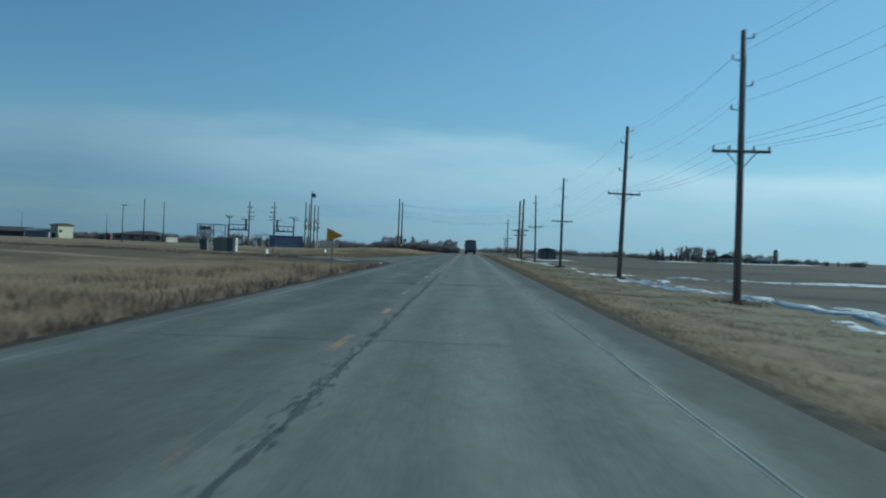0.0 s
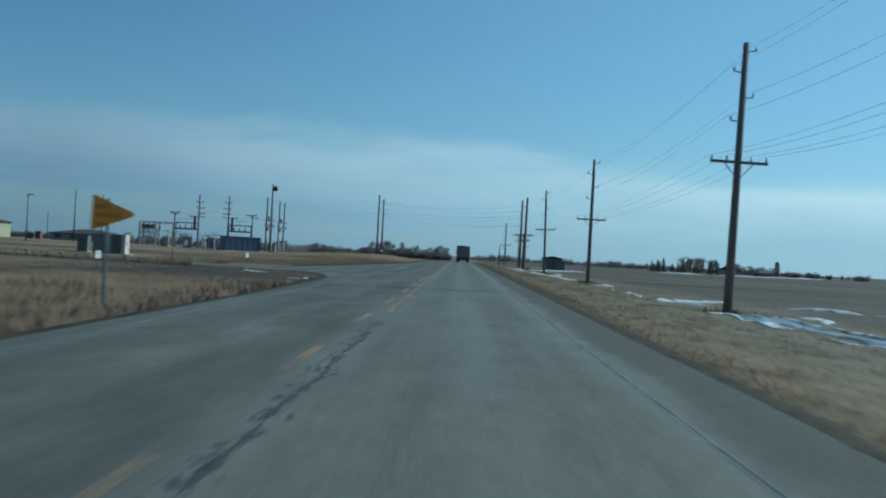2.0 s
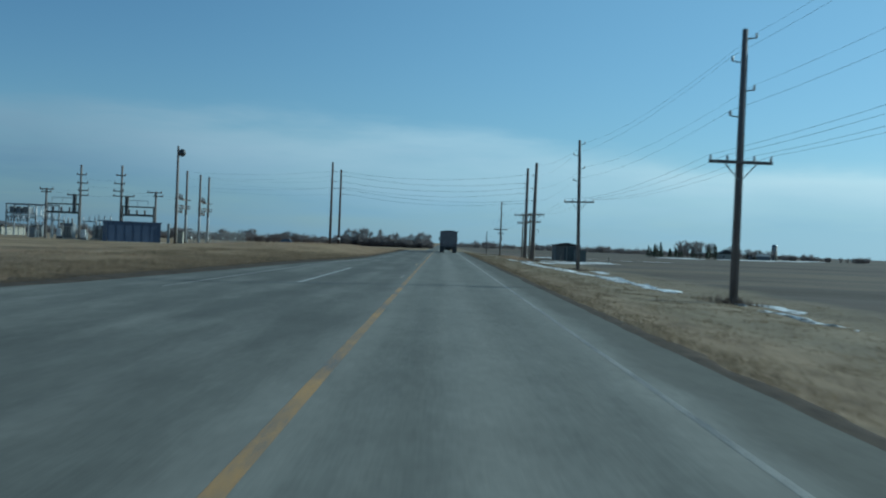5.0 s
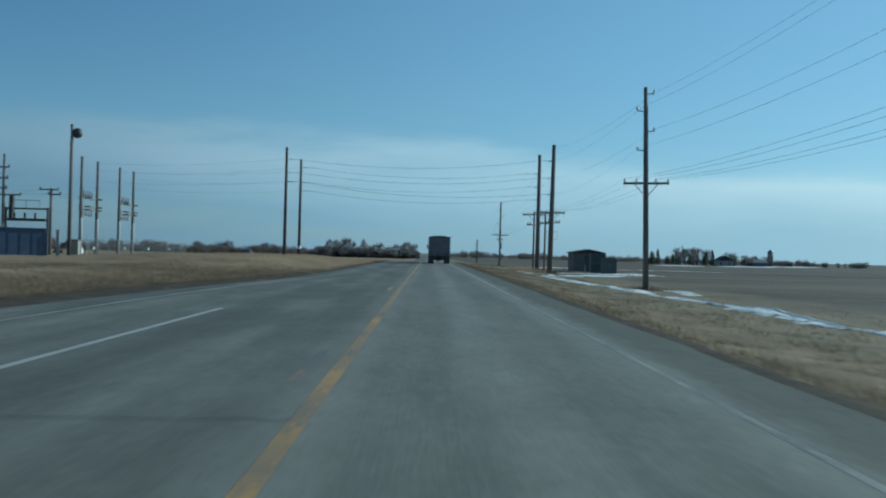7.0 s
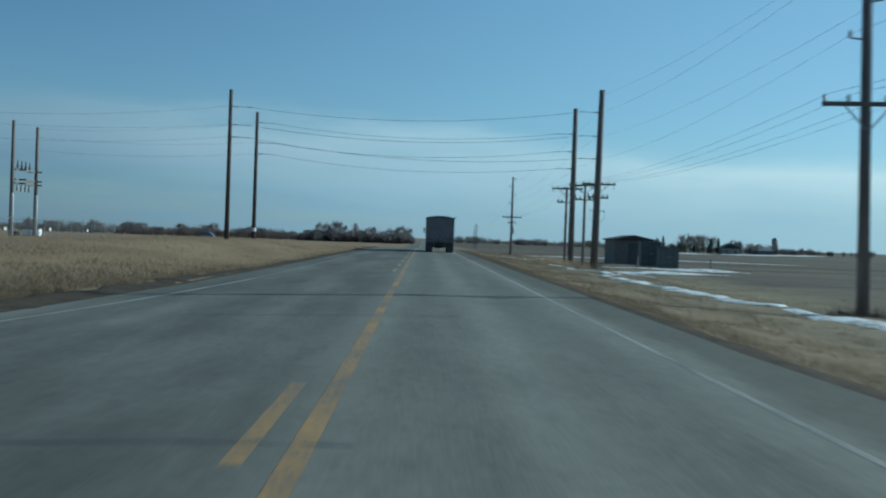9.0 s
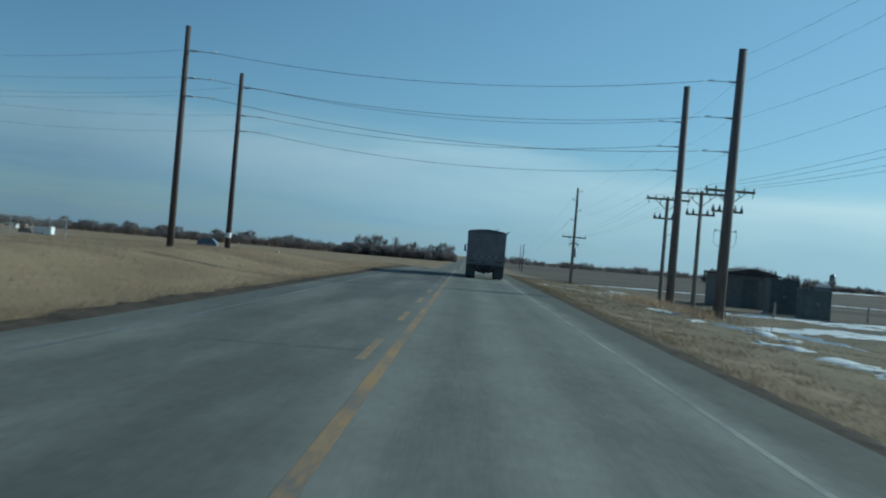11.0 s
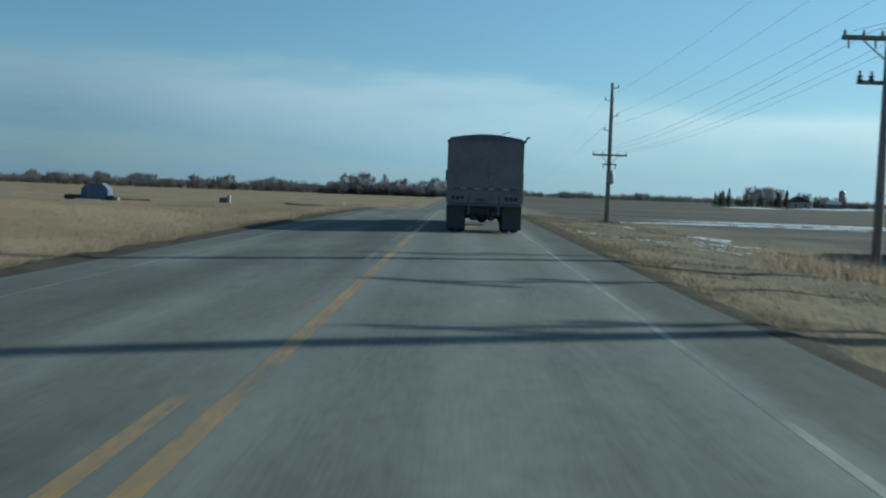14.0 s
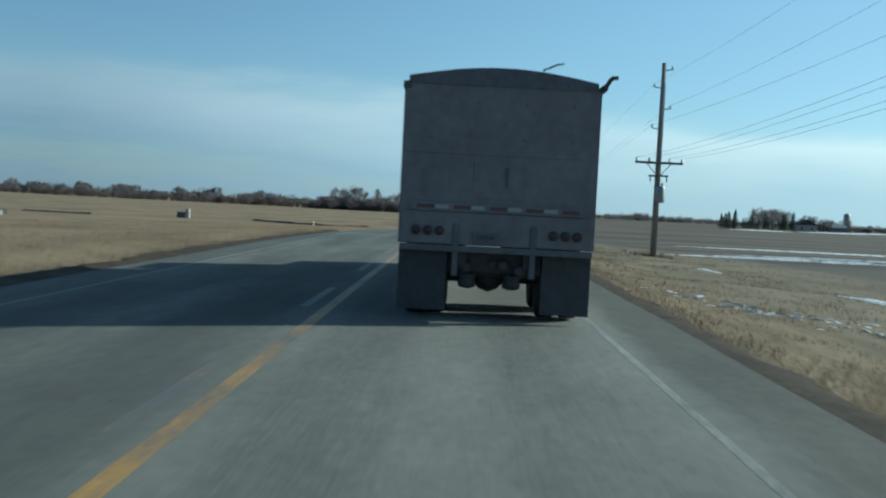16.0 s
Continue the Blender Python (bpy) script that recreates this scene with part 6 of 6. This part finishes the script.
for px, py, _ in LINE[1:]:
    spots += [(px + r.normal(0, .55), py + r.normal(0, .55)) for _ in range(260)]
spots += [(11.9 + r.normal(0, .6), 257.7 + r.normal(0, .6)) for _ in range(260)]
spots += [(12.4 + r.normal(0, .8), 206 + r.normal(0, 4)) for _ in range(1200)]
blades("weed_clumps", spots, M_WEED, "dark dead weeds standing in dry verge grass", .12, .38, .02, .35)


# ---- trees ----
def bare_tree_data(seed, h, twigs=30):
    """Trunk mesh, and crown mesh of limbs and many fine twigs, about h metres high."""
    q = random.Random(seed)
    trunk = rod((0, 0, -.5), (0, 0, h * .4), h * .026, h * .016, 7)
    mid, wide, tall = Vector((0, 0, h * .58)), h * q.uniform(.27, .36), h * q.uniform(.34, .42)
    tips, limbs = [], bmesh.new()

    def dome(d, f):
        return mid + Vector((d.x * wide * f, d.y * wide * f, d.z * tall * f))

    for k in range(11):
        d = Vector((q.gauss(0, 1), q.gauss(0, 1), q.gauss(.35, .7))).normalized()
        p0, p1 = Vector((0, 0, h * q.uniform(.12, .42))), dome(d, q.uniform(.4, .6))
        rod(p0, p1, h * .012, h * .007, 4, limbs)
        for _ in range(5):
            e = (d + Vector((q.gauss(0, .5), q.gauss(0, .5), q.gauss(.1, .5)))).normalized()
            p2 = dome(e, q.uniform(.7, 1.0))
            rod(p1, p2, h * .006, h * .0025, 3, limbs)
            tips.append((p1, p2))
    vs = [v.co.copy() for v in limbs.verts]
    limbs.verts.index_update()
    fs = [[v.index for v in f.verts] for f in limbs.faces]
    limbs.free()
    for p1, p2 in tips:
        for _ in range(twigs):
            s = p1.lerp(p2, q.uniform(.25, 1))
            d = Vector((q.gauss(0, 1), q.gauss(0, 1), q.gauss(.35, .8))).normalized()
            e = s + d * h * q.uniform(.04, .10)
            side = d.orthogonal().normalized() * h * q.uniform(.002, .005)
            n = len(vs)
            vs += [s - side, s + side, e]
            fs.append((n, n + 1, n + 2))
    return trunk, vs, fs


def bare_tree(seed, h, label, at, group):
    trunk, vs, fs = bare_tree_data(seed, h, 16)
    t = thing("tree", *at, label, "tree", group)
    part("trunk", trunk, M_BARK, t)
    raw("crown", vs, fs, M_TWIG, t)
    return t


def conifer(seed, h, label, at, group):
    q = random.Random(seed)
    t = thing("conifer", *at, label, "tree", group)
    part("trunk", rod((0, 0, -.5), (0, 0, h * .9), h * .02, h * .006, 6), M_BARK, t)
    vs, fs = [], []
    for k in range(420):
        f = q.uniform(.08, 1) ** .8
        z = h * f
        rad = h * .30 * (1 - f) ** .8 * q.uniform(.5, 1.1) + .02 * h
        a = q.uniform(0, 6.28)
        c = Vector((math.cos(a) * rad, math.sin(a) * rad, z - rad * .25))
        s = Vector((0, 0, z + .02 * h)).lerp(c, .25)
        side = Vector((-math.sin(a), math.cos(a), q.uniform(-.3, .3))) * h * q.uniform(.015, .035)
        n = len(vs)
        vs += [s, c - side, c + side]
        fs.append((n, n + 1, n + 2))
    raw("crown", vs, fs, M_NEEDLE, t)
    return t


TREELABEL = "bare grey-brown deciduous tree in distant winter grove"
protos = [bare_tree(40 + k, 1.0 * (8 + .8 * k), TREELABEL, (-8 - 9 * k, 640 + 4 * k, land(-8, 640)), "trees in the far grove") for k in range(5)]
q = random.Random(5)
for k in range(34):
    x, y = -7 - 50 * k / 34 + q.uniform(-1, 1), 632 + q.uniform(0, 26)
    o = copy_thing(q.choice(protos), pose(x, y, land(x, y) - 1.6, 0, 0, q.uniform(0, 360)))
    o.scale = [q.uniform(.75, 1.15)] * 3


def woods(name, place, count, hmin, hmax, seed, label, material=M_TWIG, twigs=16):
    q = random.Random(seed)
    kinds = [bare_tree_data(seed + k, 1.0, twigs)[1:] for k in range(5)]
    vs, fs = [], []
    for k in range(count):
        x, y = place(q)
        h = q.uniform(hmin, hmax) * (1 + .35 * noise.noise((x * .03, y * .03, seed)))
        kv, kf = q.choice(kinds)
        a = q.uniform(0, 6.28)
        c, s = math.cos(a) * h * 1.25, math.sin(a) * h * 1.25
        z0, n = land(x, y), len(vs)
        vs += [(x + c * v.x - s * v.y, y + s * v.x + c * v.y, z0 - .3 * h + 1.08 * h * v.z) for v in kv]
        fs += [[n + i for i in f] for f in kf]
    return tagged(raw(name, vs, fs, material), label, "woods", kind="stuff")


def west_belt(depth, near=655):
    """A spot in the tree belt, which bends away in the far west."""
    def spot(q):
        x = q.uniform(-430, -50)
        return x, near + q.uniform(0, depth) + .5 * max(0.0, -150 - x)
    return spot


def west_clump(q):
    x = q.choice((-232, -214, -186, -163, -158, -128, -119, -96, -90, -61)) + q.gauss(0, 2.4)
    return x, 668 + q.uniform(0, 20) + .5 * max(0.0, -150 - x)


woods("far_woods", west_belt(50), 430, 5.6, 7.6, 21, "low brown band of bare far winter woods", twigs=20)
woods("far_brush", west_belt(7, 645), 330, 3.2, 4.6, 26, "reddish bare brush along the foot of far woods", M_BRUSH, 12)
woods("far_trees", west_clump, 44, 8.0, 10.5, 27, "taller bare trees standing out of far woods", twigs=26)
woods("far_woods", lambda q: (q.uniform(10, 420), 1150 + q.uniform(0, 60)), 330, 6, 10, 22, "low brown band of bare far winter woods")
woods("far_woods", lambda q: (q.choice((330, 337, 354, 355, 370, 383, 398, 406)) + q.gauss(0, 2.2), 1010 + q.uniform(0, 16)), 64, 5, 8.5, 23, "scattered bare trees at the field edge")

woods("grove_brush", lambda q: (q.uniform(-60, -4), 624 + q.uniform(0, 24)), 260, 4.5, 8.2, 24, "low bare brush under the far grove")

# farmstead with windbreak
FARMLABEL = "dark green windbreak conifer at the distant farm"
cons = [conifer(60 + k, 7.5 + 1.2 * k, FARMLABEL, (128 + 5 * k, 681 + 6 * k, land(128, 681)), "farm windbreak conifers") for k in range(3)]
FT = "bare grey-brown shade tree at the distant farm"
ftree = bare_tree(77, 13.0, FT, (168, 745, land(168, 745)), "farm shade trees")
for k in range(84):
    f = .03 + .93 * k / 84
    x, y = 128 + 184 * f + q.uniform(-5, 5), 681 + 317 * f + q.uniform(-14, 14)
    tall = .7 + .5 * abs(noise.noise((k * .37, 1, 4))) + (.25 if .2 < f < .45 else 0)
    src = ftree if q.random() < .5 and f > .14 else q.choice(cons)
    o = copy_thing(src, pose(x, y, land(x, y), 0, 0, q.uniform(0, 360)))
    o.scale = [tall * q.uniform(.8, 1.15)] * 3
gable_house("farmhouse", 205, 217, 800, 809, 4.2, 7.4, M_TANWALL, M_ROOF, "pale farmhouse with dark roof among trees", False, [(-3, 1.2, 1.2, 1.4), (3, 1.2, 1.2, 1.4)])
gable_house("farm_barn", 268, 284, 925, 935, 3.2, 5.6, M_GREYWALL, M_GREYWALL, "long grey metal farm barn", True, [(-6, .5, 3, 3)])
t = thing("grain_silo", 312, 998, land(312, 998), "tall grey concrete farm silo with domed cap", "silo")
part("shaft", lathe([(2.6, -.5), (2.6, 12.5)], 18), M_CONCRETE, t, smooth=True)
part("dome", lathe([(2.65, 12.5), (2.5, 13.4), (1.7, 14.4), (.3, 14.9)], 18), M_STEEL, t, "dull metal dome", True)
for z in range(1, 12, 2):
    part("hoop", lathe([(2.62, z), (2.66, z + .05), (2.66, z + .15), (2.62, z + .2)], 18), M_DKSTEEL, t)
for cx, cy, rx, ry in ((215, 770, 40, 9), (280, 880, 40, 10), (150, 690, 25, 5), (330, 960, 30, 8)):
    patch("snow_patch", cx, cy, rx, ry, 30, cx, M_SNOW, "long snow drift lying along the farm yard edge", .5)
